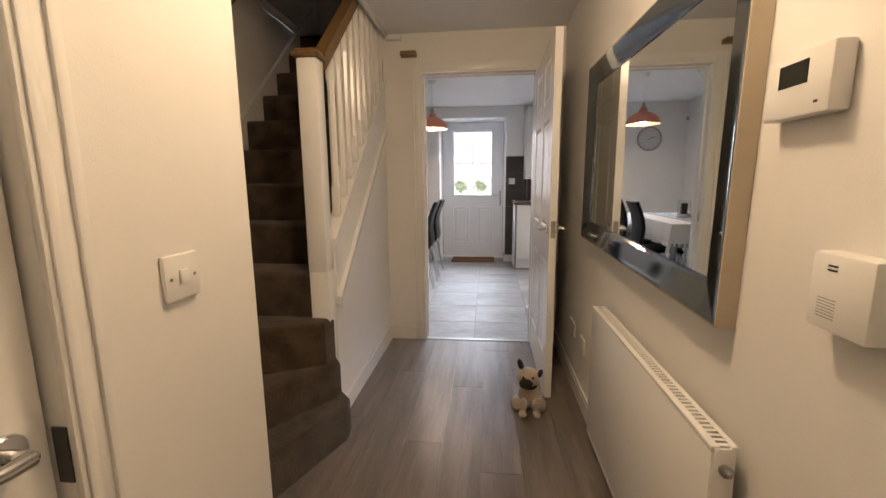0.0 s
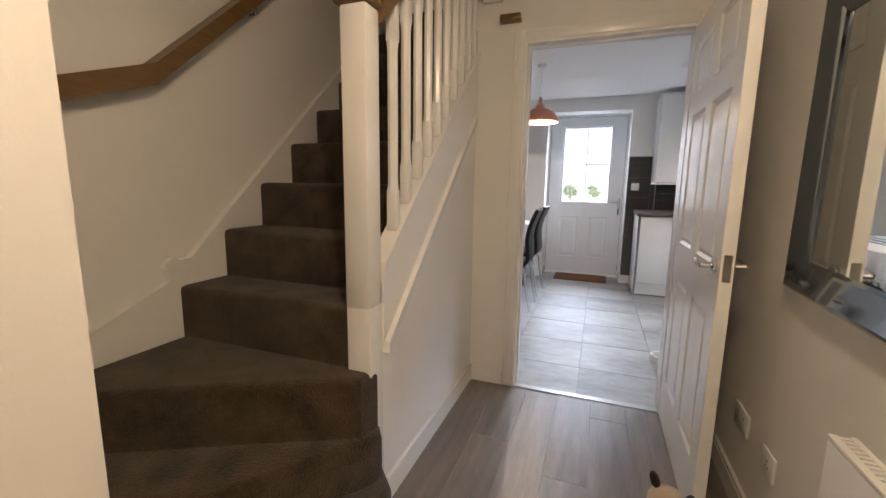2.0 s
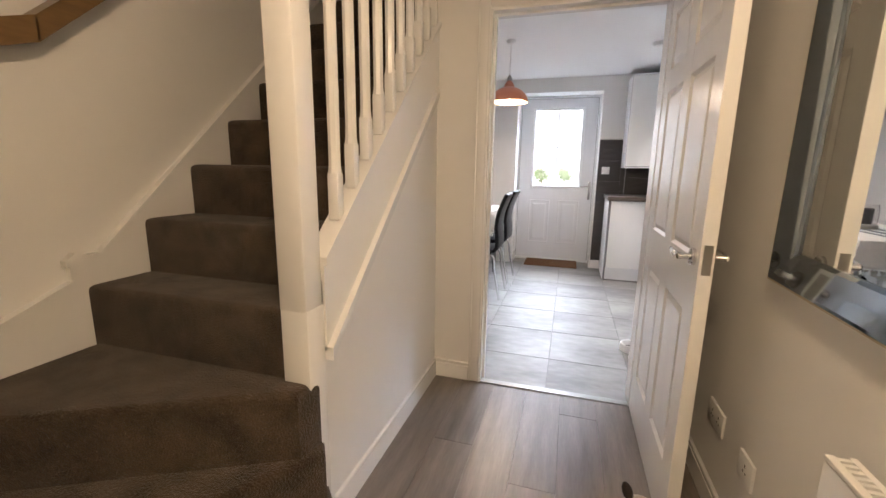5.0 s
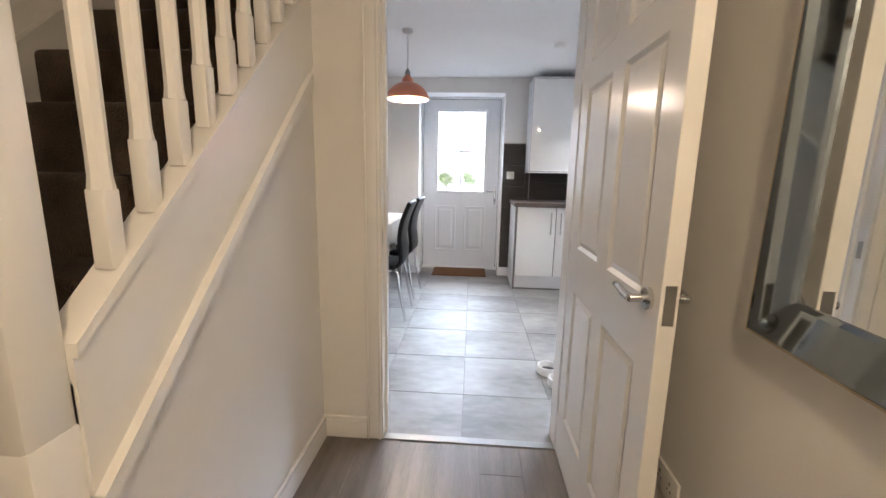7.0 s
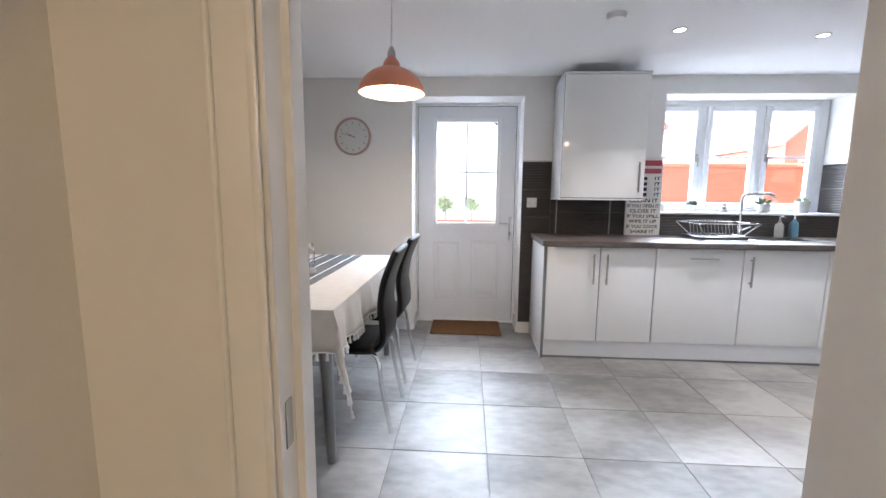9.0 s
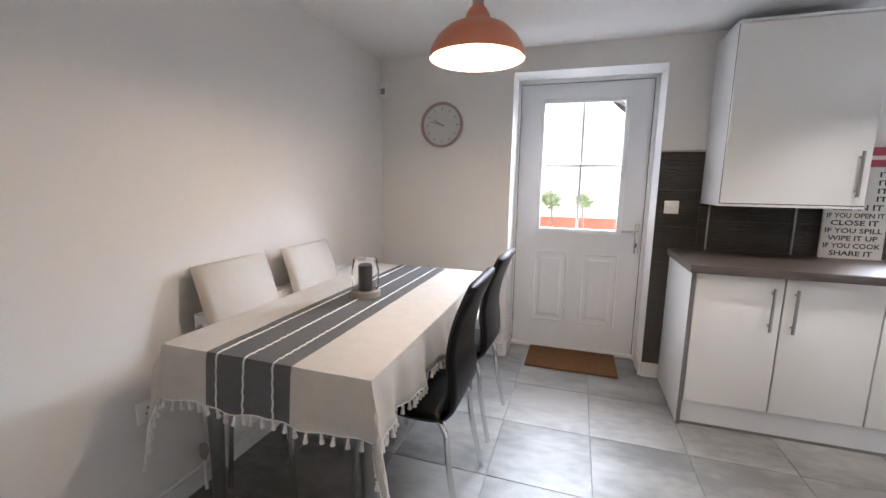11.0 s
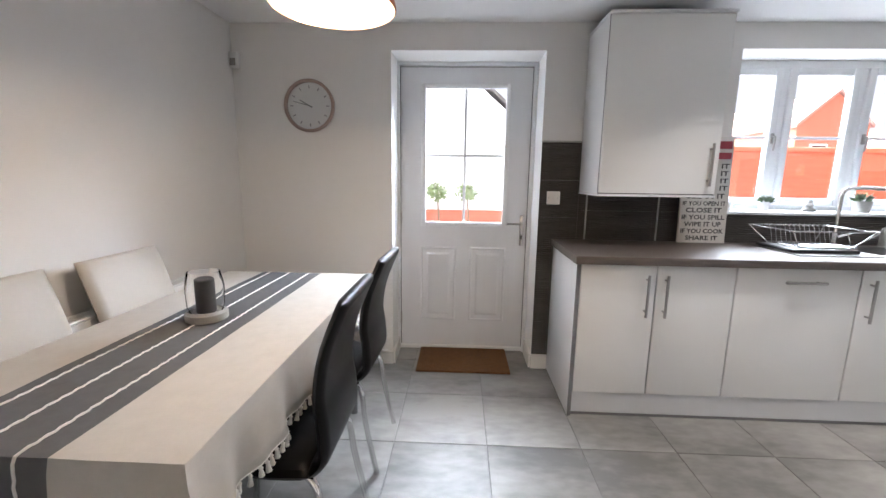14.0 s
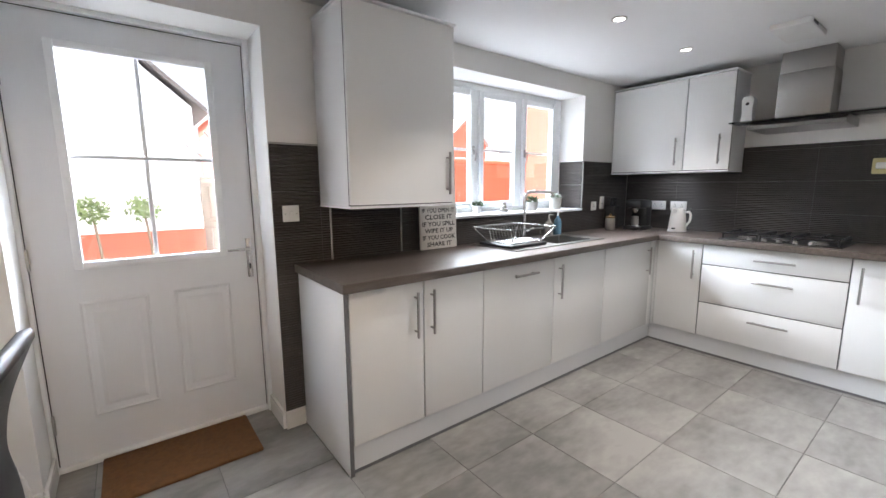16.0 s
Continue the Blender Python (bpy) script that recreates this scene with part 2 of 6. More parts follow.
def tube(bm, pts, r, n=10, caps=True):
    """A round bar along a line of points; r may be a number or one radius a point."""
    pts = [Vector(p) for p in pts]
    rs = r if isinstance(r, (list, tuple)) else [r] * len(pts)
    rings, side = [], None
    for i, p in enumerate(pts):
        d = (pts[min(i + 1, len(pts) - 1)] - pts[max(i - 1, 0)]).normalized()
        if side is None:
            side = d.orthogonal().normalized()
        side = (side - d * side.dot(d)).normalized()
        up = d.cross(side)
        rings.append([bm.verts.new(p + rs[i] * (math.cos(2 * math.pi * k / n) * side + math.sin(2 * math.pi * k / n) * up)) for k in range(n)])
    for a, b in zip(rings, rings[1:]):
        for k in range(n):
            bm.faces.new((a[k], a[(k + 1) % n], b[(k + 1) % n], b[k]))
    if caps:
        bm.faces.new(rings[0][::-1])
        bm.faces.new(rings[-1])
    return bm


def T(pts, r, n=10):
    return tube(bmesh.new(), pts, r, n)


def lathe(bm, at, prof, n=28, axis="z", caps=True):
    """A turned shape: prof is (radius, height) from one end to the other."""
    at, rings = Vector(at), []
    for r, h in prof:
        ring = []
        for k in range(n):
            c, s = r * math.cos(2 * math.pi * k / n), r * math.sin(2 * math.pi * k / n)
            v = {"z": (c, s, h), "y": (c, h, s), "x": (h, c, s)}[axis]
            ring.append(bm.verts.new(at + Vector(v)))
        rings.append(ring)
    for a, b in zip(rings, rings[1:]):
        for k in range(n):
            bm.faces.new((a[k], a[(k + 1) % n], b[(k + 1) % n], b[k]))
    if caps and prof[0][0] > 1e-5:
        bm.faces.new(rings[0][::-1])
    if caps and prof[-1][0] > 1e-5:
        bm.faces.new(rings[-1])
    bmesh.ops.remove_doubles(bm, verts=bm.verts, dist=1e-6)
    return bm


def LA(at, prof, n=28, axis="z", caps=True):
    return lathe(bmesh.new(), at, prof, n, axis, caps)


def prism(bm, poly, axis, a, b):
    """A flat outline pushed from a to b along an axis; for x it is (y, z), for y (x, z), for z (x, y)."""
    def at(p, d):
        return {"x": (d, *p), "y": (p[0], d, p[1]), "z": (*p, d)}[axis]
    va, vb = [bm.verts.new(at(p, a)) for p in poly], [bm.verts.new(at(p, b)) for p in poly]
    n = len(poly)
    bm.faces.new(va)
    bm.faces.new(vb[::-1])
    for k in range(n):
        bm.faces.new((va[k], vb[k], vb[(k + 1) % n], va[(k + 1) % n]))
    return bm


def P(poly, axis, a, b):
    return prism(bmesh.new(), poly, axis, a, b)


def bevelled(bm, off, seg=2, limit=30):
    es = [e for e in bm.edges if len(e.link_faces) == 2 and e.calc_face_angle(0) > radians(limit)]
    bmesh.ops.bevel(bm, geom=es, offset=off, segments=seg, affect="EDGES", profile=0.5)
    return bm


def ball(bm, at, r, sub=2, squash=(1, 1, 1), turn=(0, 0, 0)):
    m = Matrix.LocRotScale(at, Euler([radians(a) for a in turn]), Vector(squash) * r)
    bmesh.ops.create_icosphere(bm, subdivisions=sub, radius=1, matrix=m)
    return bm


def structure(name, boxes, material, label, category="wall", bev=0.0):
    bm = bmesh.new()
    for b in boxes:
        box(bm, *b, bev=bev)
    return solo(name, bm, material, label, category, kind="structure", smooth=False)


# ---- the large structure ----
HC, KC = 2.26, 2.33  # ceilings of hall and kitchen
LX, RX, BY, NY = -1.68, 3.97, 6.60, 3.32  # kitchen: side walls, garden wall, wall to the hall
HR, HL = 0.64, -0.465  # hall: radiator wall, switch wall
OUT = 7.0
structure("wall_garden_side", [
    (LX - 0.15, -0.62, BY, OUT, -0.1, 2.6), (-0.62, 0.382, BY, OUT, 2.163, 2.6), (0.382, 1.60, BY, OUT, -0.1, 2.6),
    (1.60, 3.165, BY, OUT, -0.1, 1.14), (1.60, 3.165, BY, OUT, 2.175, 2.6), (3.165, RX + 0.15, BY, OUT, -0.1, 2.6)], WALL, "off-white painted kitchen wall with door and window openings")
structure("wall_dining_side", [(LX - 0.15, LX, 3.42, BY, -0.1, 2.6)], WALL, "off-white painted wall beside the dining table")
structure("wall_cooker_side", [(RX, RX + 0.15, NY, BY, -0.1, 2.6)], WALL, "off-white painted wall behind the hob")
structure("wall_hall_kitchen", [
    (-0.66, -0.385, NY, 3.42, -0.1, 2.6), (-0.385, 0.47, NY, 3.42, 2.012, 2.6), (0.47, RX, NY, 3.42, -0.1, 2.6)], WALL, "off-white painted wall between hall and kitchen")
structure("wall_under_stairs", [(LX - 0.15, -0.66, NY, 3.42, -0.1, 1.45)], WALL, "painted wall under the stairs")
# unseen panel, added so that no light leaks past the upper stairs
solo("wall_stair_side_closure", P([(3.40, 1.43), (4.36, KC + 0.02), (3.40, KC + 0.02)], "x", -0.66, -0.62), WALL, "unseen panel added to close the side of the upper stairs", "wall", kind="structure", smooth=False)
structure("wall_radiator_side", [(HR, HR + 0.15, -0.9, NY, -0.1, 2.6)], WALL, "off-white painted hall wall with radiator and mirror")
structure("wall_switch_side", [(HL - 0.11, HL, 0.737, 1.13, -0.1, HC + 0.2), (HL - 0.11, HL, -0.12, 0.737, 2.03, HC + 0.2), (HL - 0.11, HL, -0.9, -0.12, -0.1, HC + 0.2)], WALL, "off-white painted hall wall with a light switch")
structure("wall_front", [(-1.7, HR + 0.15, -1.05, -0.9, -0.1, 2.6)], WALL, "off-white painted front wall")
structure("wall_stair_back", [(-1.70, HL, 1.13, 1.21, -0.1, 4.7)], WALL, "off-white painted wall at the foot of the stairs")
structure("wall_stair_side", [(-1.73, -1.58, 1.21, 3.32, -0.1, 4.7), (-1.679, -1.58, 3.32, 3.42, 1.455, 4.7), (-1.679, -1.58, 3.42, 4.6, 2.6, 4.7)], WALL, "off-white painted stair wall")
# added walls that only close the upper stairwell; the landing itself is open
structure("wall_stairwell_closure", [(-0.60, -0.50, 1.0, 4.6, HC + 0.26, 4.7), (-1.58, -0.60, 4.5, 4.6, KC, 4.7)], WALL, "off-white walls added to close the upper stairwell")
structure("ceiling_hall", [(-0.60, HR, -0.9, NY, HC, HC + 0.26), (-1.7, -0.60, -0.9, 1.13, HC, HC + 0.26)], CEIL, "white painted hall ceiling", "ceiling")
structure("ceiling_kitchen", [(-0.62, RX, 3.42, BY, KC, KC + 0.2), (LX, -0.62, 4.25, BY, KC, KC + 0.2)], CEIL, "white painted kitchen ceiling", "ceiling")
structure("ceiling_stairwell", [(-1.7, -0.5, 1.13, 4.6, 4.6, 4.75)], CEIL, "white painted ceiling over the stairs", "ceiling")
hall_floor = structure("floor_hall", [(-1.6, HR, -0.9, 3.315, -0.1, -0.010)], GAP, "dark joints under grey wood-effect hall floor", "floor")
kitchen_floor = structure("floor_kitchen", [(LX, RX, 3.345, 6.93, -0.1, -0.004)], GROUT, "grey grout of the grey tiled kitchen floor", "floor")
structure("wall_side_room", [(-1.7, -1.6, -0.9, 1.13, -0.1, HC)], WALL, "painted wall of the side room")
structure("threshold", [(-0.355, 0.44, 3.305, 3.35, -0.02, 0.006)], STEEL, "thin metal threshold strip at the kitchen door", "threshold", bev=0.003)


def skirting(boxes):
    bm = bmesh.new()
    for x0, x1, y0, y1 in boxes:
        box(bm, x0, x1, y0, y1, 0.0, 0.085)
        # a thinner moulded top
        sx, sy = (x1 - x0), (y1 - y0)
        if sx < sy:
            box(bm, x0 + 0.002, x1 - 0.006 if x0 < -1 or x0 == -0.6 else x1, y0, y1, 0.085, 0.105, bev=0.003)
        else:
            box(bm, x0, x1, y0 + 0.004, y1, 0.085, 0.105, bev=0.003)
    return bm


solo("baseboard_radiator_side", skirting([(HR - 0.016, HR, -0.9, NY)]), GLOSS, "white gloss skirting board in the hall", "skirting", kind="structure")
solo("baseboard_spandrel", skirting([(-0.64, -0.624, 2.20, NY - 0.016)]), GLOSS, "white gloss skirting under the stairs", "skirting", kind="structure")
solo("baseboard_door_nib", skirting([(-0.64, -0.43, NY - 0.016, NY)]), GLOSS, "white gloss skirting beside the kitchen door", "skirting", kind="structure")
solo("baseboard_dining", skirting([(LX, LX + 0.016, 3.42, BY)]), GLOSS, "white gloss skirting by the dining table", "skirting", kind="structure")
solo("baseboard_garden", skirting([(LX, -0.62, BY - 0.016, BY), (0.382, 0.49, BY - 0.016, BY)]), GLOSS, "white gloss skirting beside the back door", "skirting", kind="structure")
solo("baseboard_reveal", skirting([(-0.62, -0.604, BY, 6.86), (0.366, 0.382, BY, 6.86)]), GLOSS, "white gloss skirting in the door reveal", "skirting", kind="structure")

# lining and architrave of the kitchen doorway
kd = thing("door_frame_kitchen", (0.04, 3.36, 0), "white gloss door lining and architrave of the kitchen doorway", "door frame", kind="structure")
part("lining", box(box(box(bmesh.new(), -0.385, -0.355, 3.31, 3.43, 0, 2.012), 0.44, 0.47, 3.31, 3.43, 0, 2.012), -0.355, 0.44, 3.31, 3.43, 1.984, 2.012), GLOSS, kd)
part("door_stop", box(box(bmesh.new(), -0.355, -0.343, 3.36, 3.40, 0, 1.984), -0.343, 0.44, 3.36, 3.40, 1.972, 1.984), GLOSS, kd)
for x0, x1, z0, z1 in ((-0.425, -0.367, 0, 2.055), (0.452, 0.51, 0, 2.055), (-0.367, 0.452, 1.997, 2.055)):
    bm = box(bmesh.new(), x0, x1, 3.304, 3.32, z0, z1, bev=0.005)
    if z0 == 0:
        inner = x1 if x0 < 0 else x0
        box(bm, inner - 0.006, inner + 0.006, 3.298, 3.306, 0, z1 - 0.05, bev=0.003)
        outer = x0 if x0 < 0 else x1
        box(bm, outer - 0.004 if x0 > 0 else outer, outer + 0.008 if x0 < 0 else outer, 3.296, 3.306, 0, z1, bev=0.003)
    part("architrave", bm, GLOSS, kd)
part("strike_plate", B(-0.3555, -0.353, 3.325, 3.345, 0.93, 1.0), STEEL, kd, "steel strike plate")


# ---- panelled interior doors ----
def lever(parent, x, y, z, side, along):
    """A lever handle on a round rose: side is the way out of the leaf in x, along the way of the lever in y."""
    h = part("door_handle", LA((x, y, z), [(0.027, 0), (0.027, side * 0.008), (0.024, side * 0.011), (0.010, side * 0.012), (0.010, side * 0.045), (0.0, side * 0.047)], 20, "x"), CHROME, parent, "polished chrome lever handle")
    xo = x + side * 0.043
    part("lever", T([(xo, y, z), (xo + side * 0.004, y + along * 0.03, z + 0.003), (xo, y + along * 0.07, z + 0.006), (xo - side * 0.006, y + along * 0.115, z + 0.002), (xo - side * 0.012, y + along * 0.125, z - 0.001)], [0.011, 0.0105, 0.0095, 0.0085, 0.006], 12), CHROME, h)


def panel_door(name, x, y_hinge, y_free, h, label, both=(1, -1), material=None, hz=0.965):
    """A six-panel leaf lying along y, 40 mm thick, its middle plane at x."""
    material = material or GLOSS
    d = thing(name, (x, y_hinge, 0), label, "door", kind="structure")
    s = 1 if y_free > y_hinge else -1
    w = abs(y_free - y_hinge)
    Y = lambda u: y_hinge + s * u
    bm = box(bmesh.new(), x - 0.009, x + 0.009, Y(0.01), Y(w - 0.01), 0.012, h - 0.006)
    st = 0.105
    mid = w / 2
    rails = ((0.006, 0.225), (0.785, 0.962), (1.552, 1.645), (h - 0.105, h))
    ups = ((0, st), (mid - st / 2, mid + st / 2), (w - st, w))
    for a, b in ups:
        box(bm, x - 0.02, x + 0.02, Y(a), Y(b), 0.006, h, bev=0.002)
    for a, b in rails:
        box(bm, x - 0.0196, x + 0.0196, Y(0.002), Y(w - 0.002), a, b)
    part("leaf", bm, material, d, smooth=False)
    cols = ((st, mid - st / 2), (mid + st / 2, w - st))
    for (_, za), (zb, _) in zip(rails, rails[1:]):
        for a, b in cols:
            bm = bmesh.new()
            for sd in (1, -1):
                # raised field with sloping edges
                y0, y1 = sorted((Y(a + 0.002), Y(b - 0.002)))
                g = 0.030
                lo = [bm.verts.new((x + sd * 0.0095, yy, zz)) for yy, zz in ((y0 + 0.010, za + 0.010), (y1 - 0.010, za + 0.010), (y1 - 0.010, zb - 0.010), (y0 + 0.010, zb - 0.010))]
                hi = [bm.verts.new((x + sd * 0.0175, yy, zz)) for yy, zz in ((y0 + g, za + g), (y1 - g, za + g), (y1 - g, zb - g), (y0 + g, zb - g))]
                bm.faces.new(hi)
                for k in range(4):
                    bm.faces.new((lo[k], lo[(k + 1) % 4], hi[(k + 1) % 4], hi[k]))
                # sloping bead round the opening
                o = [(y0 - 0.002, za), (y1 + 0.002, za), (y1 + 0.002, zb), (y0 - 0.002, zb)]
                ov = [bm.verts.new((x + sd * 0.0198, *q)) for q in o]
                iv = [bm.verts.new((x + sd * 0.0095, *q)) for q in ((y0 + 0.012, za + 0.012), (y1 - 0.012, za + 0.012), (y1 - 0.012, zb - 0.012), (y0 + 0.012, zb - 0.012))]
                for k in range(4):
                    bm.faces.new((ov[k], ov[(k + 1) % 4], iv[(k + 1) % 4], iv[k]))
            part("panel", bm, material, d, smooth=False)
    for sd in both:
        lever(d, x + sd * 0.02, Y(w - 0.055), hz, sd, -s)
    lp = sorted((Y(w), Y(w + 0.0015)))
    part("latch_plate", B(x - 0.012, x + 0.012, lp[0], lp[1], 0.92, 1.01), STEEL, d, "steel latch plate")
    return d


panel_door("door_1", 0.462, 3.30, 2.475, 1.972, "white gloss six-panel kitchen door standing wide open")
panel_door("door_2", -0.512, -0.11, 0.724, 1.98, "white gloss panelled side door, closed", both=(1,), hz=0.88)
sd = thing("door_frame_side", (-0.5, 0.3, 0), "white gloss architrave of the side door", "door frame", kind="structure")
for y0, y1, z0, z1 in ((0.727, 0.790, 0, 2.06), (-0.18, -0.115, 0, 2.06), (-0.115, 0.727, 1.995, 2.06)):
    bm = box(bmesh.new(), HL, HL + 0.012, y0, y1, z0, z1, bev=0.003)
    if z0 == 0 and y0 > 0:
        box(bm, HL + 0.010, HL + 0.019, y1 - 0.018, y1, 0, z1, bev=0.003)
        box(bm, HL + 0.010, HL + 0.017, y0 + 0.008, y0 + 0.026, 0, z1, bev=0.003)
    part("architrave", bm, GLOSS, sd)
part("lining", box(bmesh.new(), HL - 0.11, HL, 0.7285, 0.737, 0, 2.0), GLOSS, sd)
part("strike_plate", B(HL - 0.022, HL + 0.0005, 0.7255, 0.7285, 0.80, 0.885), BLACKP, sd, "dark strike plate")

# ---- stairs ----
LEV = [0.18, 0.355, 0.57, 0.79, 1.005, 1.22, 1.437, 1.655, 1.872, 2.09, 2.307, 2.52]
stairs = thing("staircase", (-1.1, 2.4, 0), "carpeted winder staircase with a white painted string", "stairs", kind="structure")
XL, XR = -1.565, -0.665


def step_piece(poly, z0, z1, nose):
    """A carpeted step: a prism whose top front edge is rounded and overhangs."""
    bm = prism(bmesh.new(), poly, "z", z0, z1)
    bm.verts.ensure_lookup_table()
    es = [e for e in bm.edges if all(abs(v.co.z - z1) < 1e-4 for v in e.verts)]
    bmesh.ops.bevel(bm, geom=es, offset=0.028, segments=4, affect="EDGES", profile=0.5)
    return bm


part("tread", step_piece([(-0.555, 2.09), (-0.545, 2.0), (-0.86, 1.215), (XL, 1.215), (XL, 2.2), (-0.66, 2.2)], 0, LEV[0], 0), CARPET, stairs, "brown carpeted bottom step")
part("tread", step_piece([(-0.605, 2.115), (-0.62, 2.06), (-1.20, 1.215), (XL, 1.215), (XL, 2.2), (-0.665, 2.2)], LEV[0] - 0.03, LEV[1], 0), CARPET, stairs)
part("tread", step_piece([(-0.635, 2.125), (-0.65, 2.055), (XL, 1.575), (XL, 2.3), (-0.67, 2.3)], LEV[1] - 0.03, LEV[2], 0), CARPET, stairs)
for k, z in enumerate(LEV[3:]):
    y0 = 2.118 + 0.235 * k
    poly = [(XR, y0), (XL, y0), (XL, y0 + 0.25), (XR, y0 + 0.25)]
    part("tread", step_piece(poly, z - 0.24 if k else LEV[2] - 0.03, z, 0), CARPET, stairs)
# soffit that closes the flight from below
part("soffit", P([(2.3, 0.435), (4.5, 2.46), (4.5, 2.50), (2.3, 0.475)], "x", -1.68, XR - 0.01), WALL, stairs)
# wall string, stepped at the turn
part("wall_string", P([(1.215, 0.455), (2.07, 0.797), (2.075, 0.89), (2.13, 0.88), (2.17, 0.88), (4.3, 2.83), (4.3, 2.3), (2.12, 0.40), (1.215, 0.30)], "x", -1.58, -1.558), GLOSS, stairs, "white gloss wall string")
part("wall_string", P([(-1.58, 0.50), (-0.87, 0.30), (-0.87, 0.0), (-1.58, 0.15)], "y", 1.21, 1.222), GLOSS, stairs)
part("string_cap", bevelled(P([(1.215, 0.455), (2.075, 0.799), (2.075, 0.816), (1.215, 0.472)], "x", -1.58, -1.551), 0.004), GLOSS, stairs)
part("string_cap", bevelled(P([(2.06, 0.888), (2.09, 0.911), (2.13, 0.898), (2.17, 0.898), (4.3, 2.848), (4.3, 2.830), (2.175, 0.880), (2.06, 0.868)], "x", -1.58, -1.551), 0.003), GLOSS, stairs)

# spandrel under the flight, with its sloping string
SL = 0.897  # rise over run of the string's top edge


def zs(y):
    return 1.005 + SL * (y - 2.27)


part("spandrel", P([(2.19, 0.0), (NY, 0.0), (NY, zs(NY) - 0.06), (2.19, zs(2.19) - 0.06)], "x", -0.68, -0.64), WALL, stairs, "white painted panel under the stairs")
part("outer_string", P([(2.19, zs(2.19) - 0.29), (4.2, zs(4.2) - 0.29), (4.2, zs(4.2) - 0.012), (2.19, zs(2.19) - 0.012)], "x", -0.684, -0.632), GLOSS, stairs, "white gloss outer string")
part("string_moulding", bevelled(P([(2.19, zs(2.19) - 0.318), (3.262, zs(3.262) - 0.318), (3.262, zs(3.262) - 0.276), (2.19, zs(2.19) - 0.276)], "x", -0.645, -0.610), 0.009, 3), GLOSS, stairs, "white gloss moulding along the string")
part("base_rail", bevelled(P([(2.19, zs(2.19) - 0.012), (4.2, zs(4.2) - 0.012), (4.2, zs(4.2) + 0.014), (2.19, zs(2.19) + 0.014)], "x", -0.692, -0.622), 0.006), GLOSS, stairs, "white gloss base rail")

newel = thing("newel_post", (-0.645, 2.15, 0), "square white newel post with a dark wooden cap", "newel post")
bm = box(bmesh.new(), -0.732, -0.640, 2.105, 2.195, 0.0, 0.80, bev=0.004)
box(bm, -0.736, -0.642, 2.105, 2.193, 0.79, 1.77, bev=0.009)
part("post", bm, GLOSS, newel)
bm = box(bmesh.new(), -0.752, -0.630, 2.092, 2.206, 1.77, 1.793, bev=0.008)
box(bm, -0.742, -0.640, 2.102, 2.196, 1.792, 1.808, bev=0.006)
part("cap", bm, OAK, newel, "stained wood cap")
rail_slope = 0.897


def zr(y):
    return 1.735 + rail_slope * (y - 2.19)


banister = thing("handrail", (-0.645, 2.9, 1.6), "stained oak handrail of the balustrade on white spindles", "handrail")
bm = P([(2.188, zr(2.188)), (4.1, zr(4.1)), (4.1, zr(4.1) + 0.075), (2.188, zr(2.188) + 0.075)], "x", -0.69, -0.63)
part("rail", bevelled(bm, 0.018, 3), OAK, banister)
spx = -0.657
for k in range(14):
    y = 2.312 + 0.109 * k
    z0, z1 = zs(y) + 0.006, zr(y) + 0.01
    bm = box(bmesh.new(), spx - 0.0185, spx + 0.0185, y - 0.0185, y + 0.0185, z0, z0 + 0.15, bev=0.003)
    box(bm, spx - 0.0185, spx + 0.0185, y - 0.0185, y + 0.0185, z1 - 0.14, z1, bev=0.003)
    lathe(bm, (spx, y, z0 + 0.148), [(0.0225, 0), (0.0195, 0.025), (0.0192, 0.06), (0.0195, 0.25), (0.0188, z1 - z0 - 0.32), (0.0225, z1 - z0 - 0.286)], 8)
    part("spindle", bm, GLOSS, banister, "white gloss spindle")
wall_rail = thing("wall_handrail", (-1.53, 2.1, 1.5), "stained oak handrail fixed along the stair wall", "handrail")
for a, b in (((1.25, 1.31), (2.055, 1.614)), ((2.05, 1.611), (3.4, 2.83))):
    bm = P([(a[0], a[1] - 0.040), (b[0], b[1] - 0.040), (b[0], b[1] + 0.036), (a[0], a[1] + 0.036)], "x", -1.565, -1.49)
    part("rail", bevelled(bm, 0.016, 3), OAK, wall_rail)
bm = P([(-1.56, 1.285), (-0.665, 0.865), (-0.665, 0.937), (-1.56, 1.357)], "y", 1.225, 1.285)
part("rail", bevelled(bm, 0.016, 3), OAK, wall_rail)
for y, z in ((1.55, 1.39), (2.6, 2.07), (3.2, 2.62)):
    part("bracket", T([(-1.579, y, z - 0.05), (-1.545, y, z - 0.05), (-1.535, y, z)], 0.007, 8), STEEL, wall_rail)
# wooden end of the landing's newel above the kitchen door, and the moulding at the stairwell's edge
solo("newel_drop", bevelled(B(-0.505, -0.39, 3.255, 3.319, 2.095, 2.13), 0.008), OAK, "stained oak drop end above the kitchen door", "newel drop", kind="structure")
solo("trim_stairwell", bevelled(B(-0.622, -0.598, 1.23, 3.318, HC - 0.03, HC + 0.24), 0.006), GLOSS, "white gloss apron lining at the stairwell edge", "trim", kind="structure")
solo("trim_stairwell_corner", bevelled(B(-0.61, -0.50, 3.28, 3.319, HC - 0.05, HC - 0.015), 0.008), GLOSS, "white gloss moulding at the stairwell corner", "trim", kind="structure")

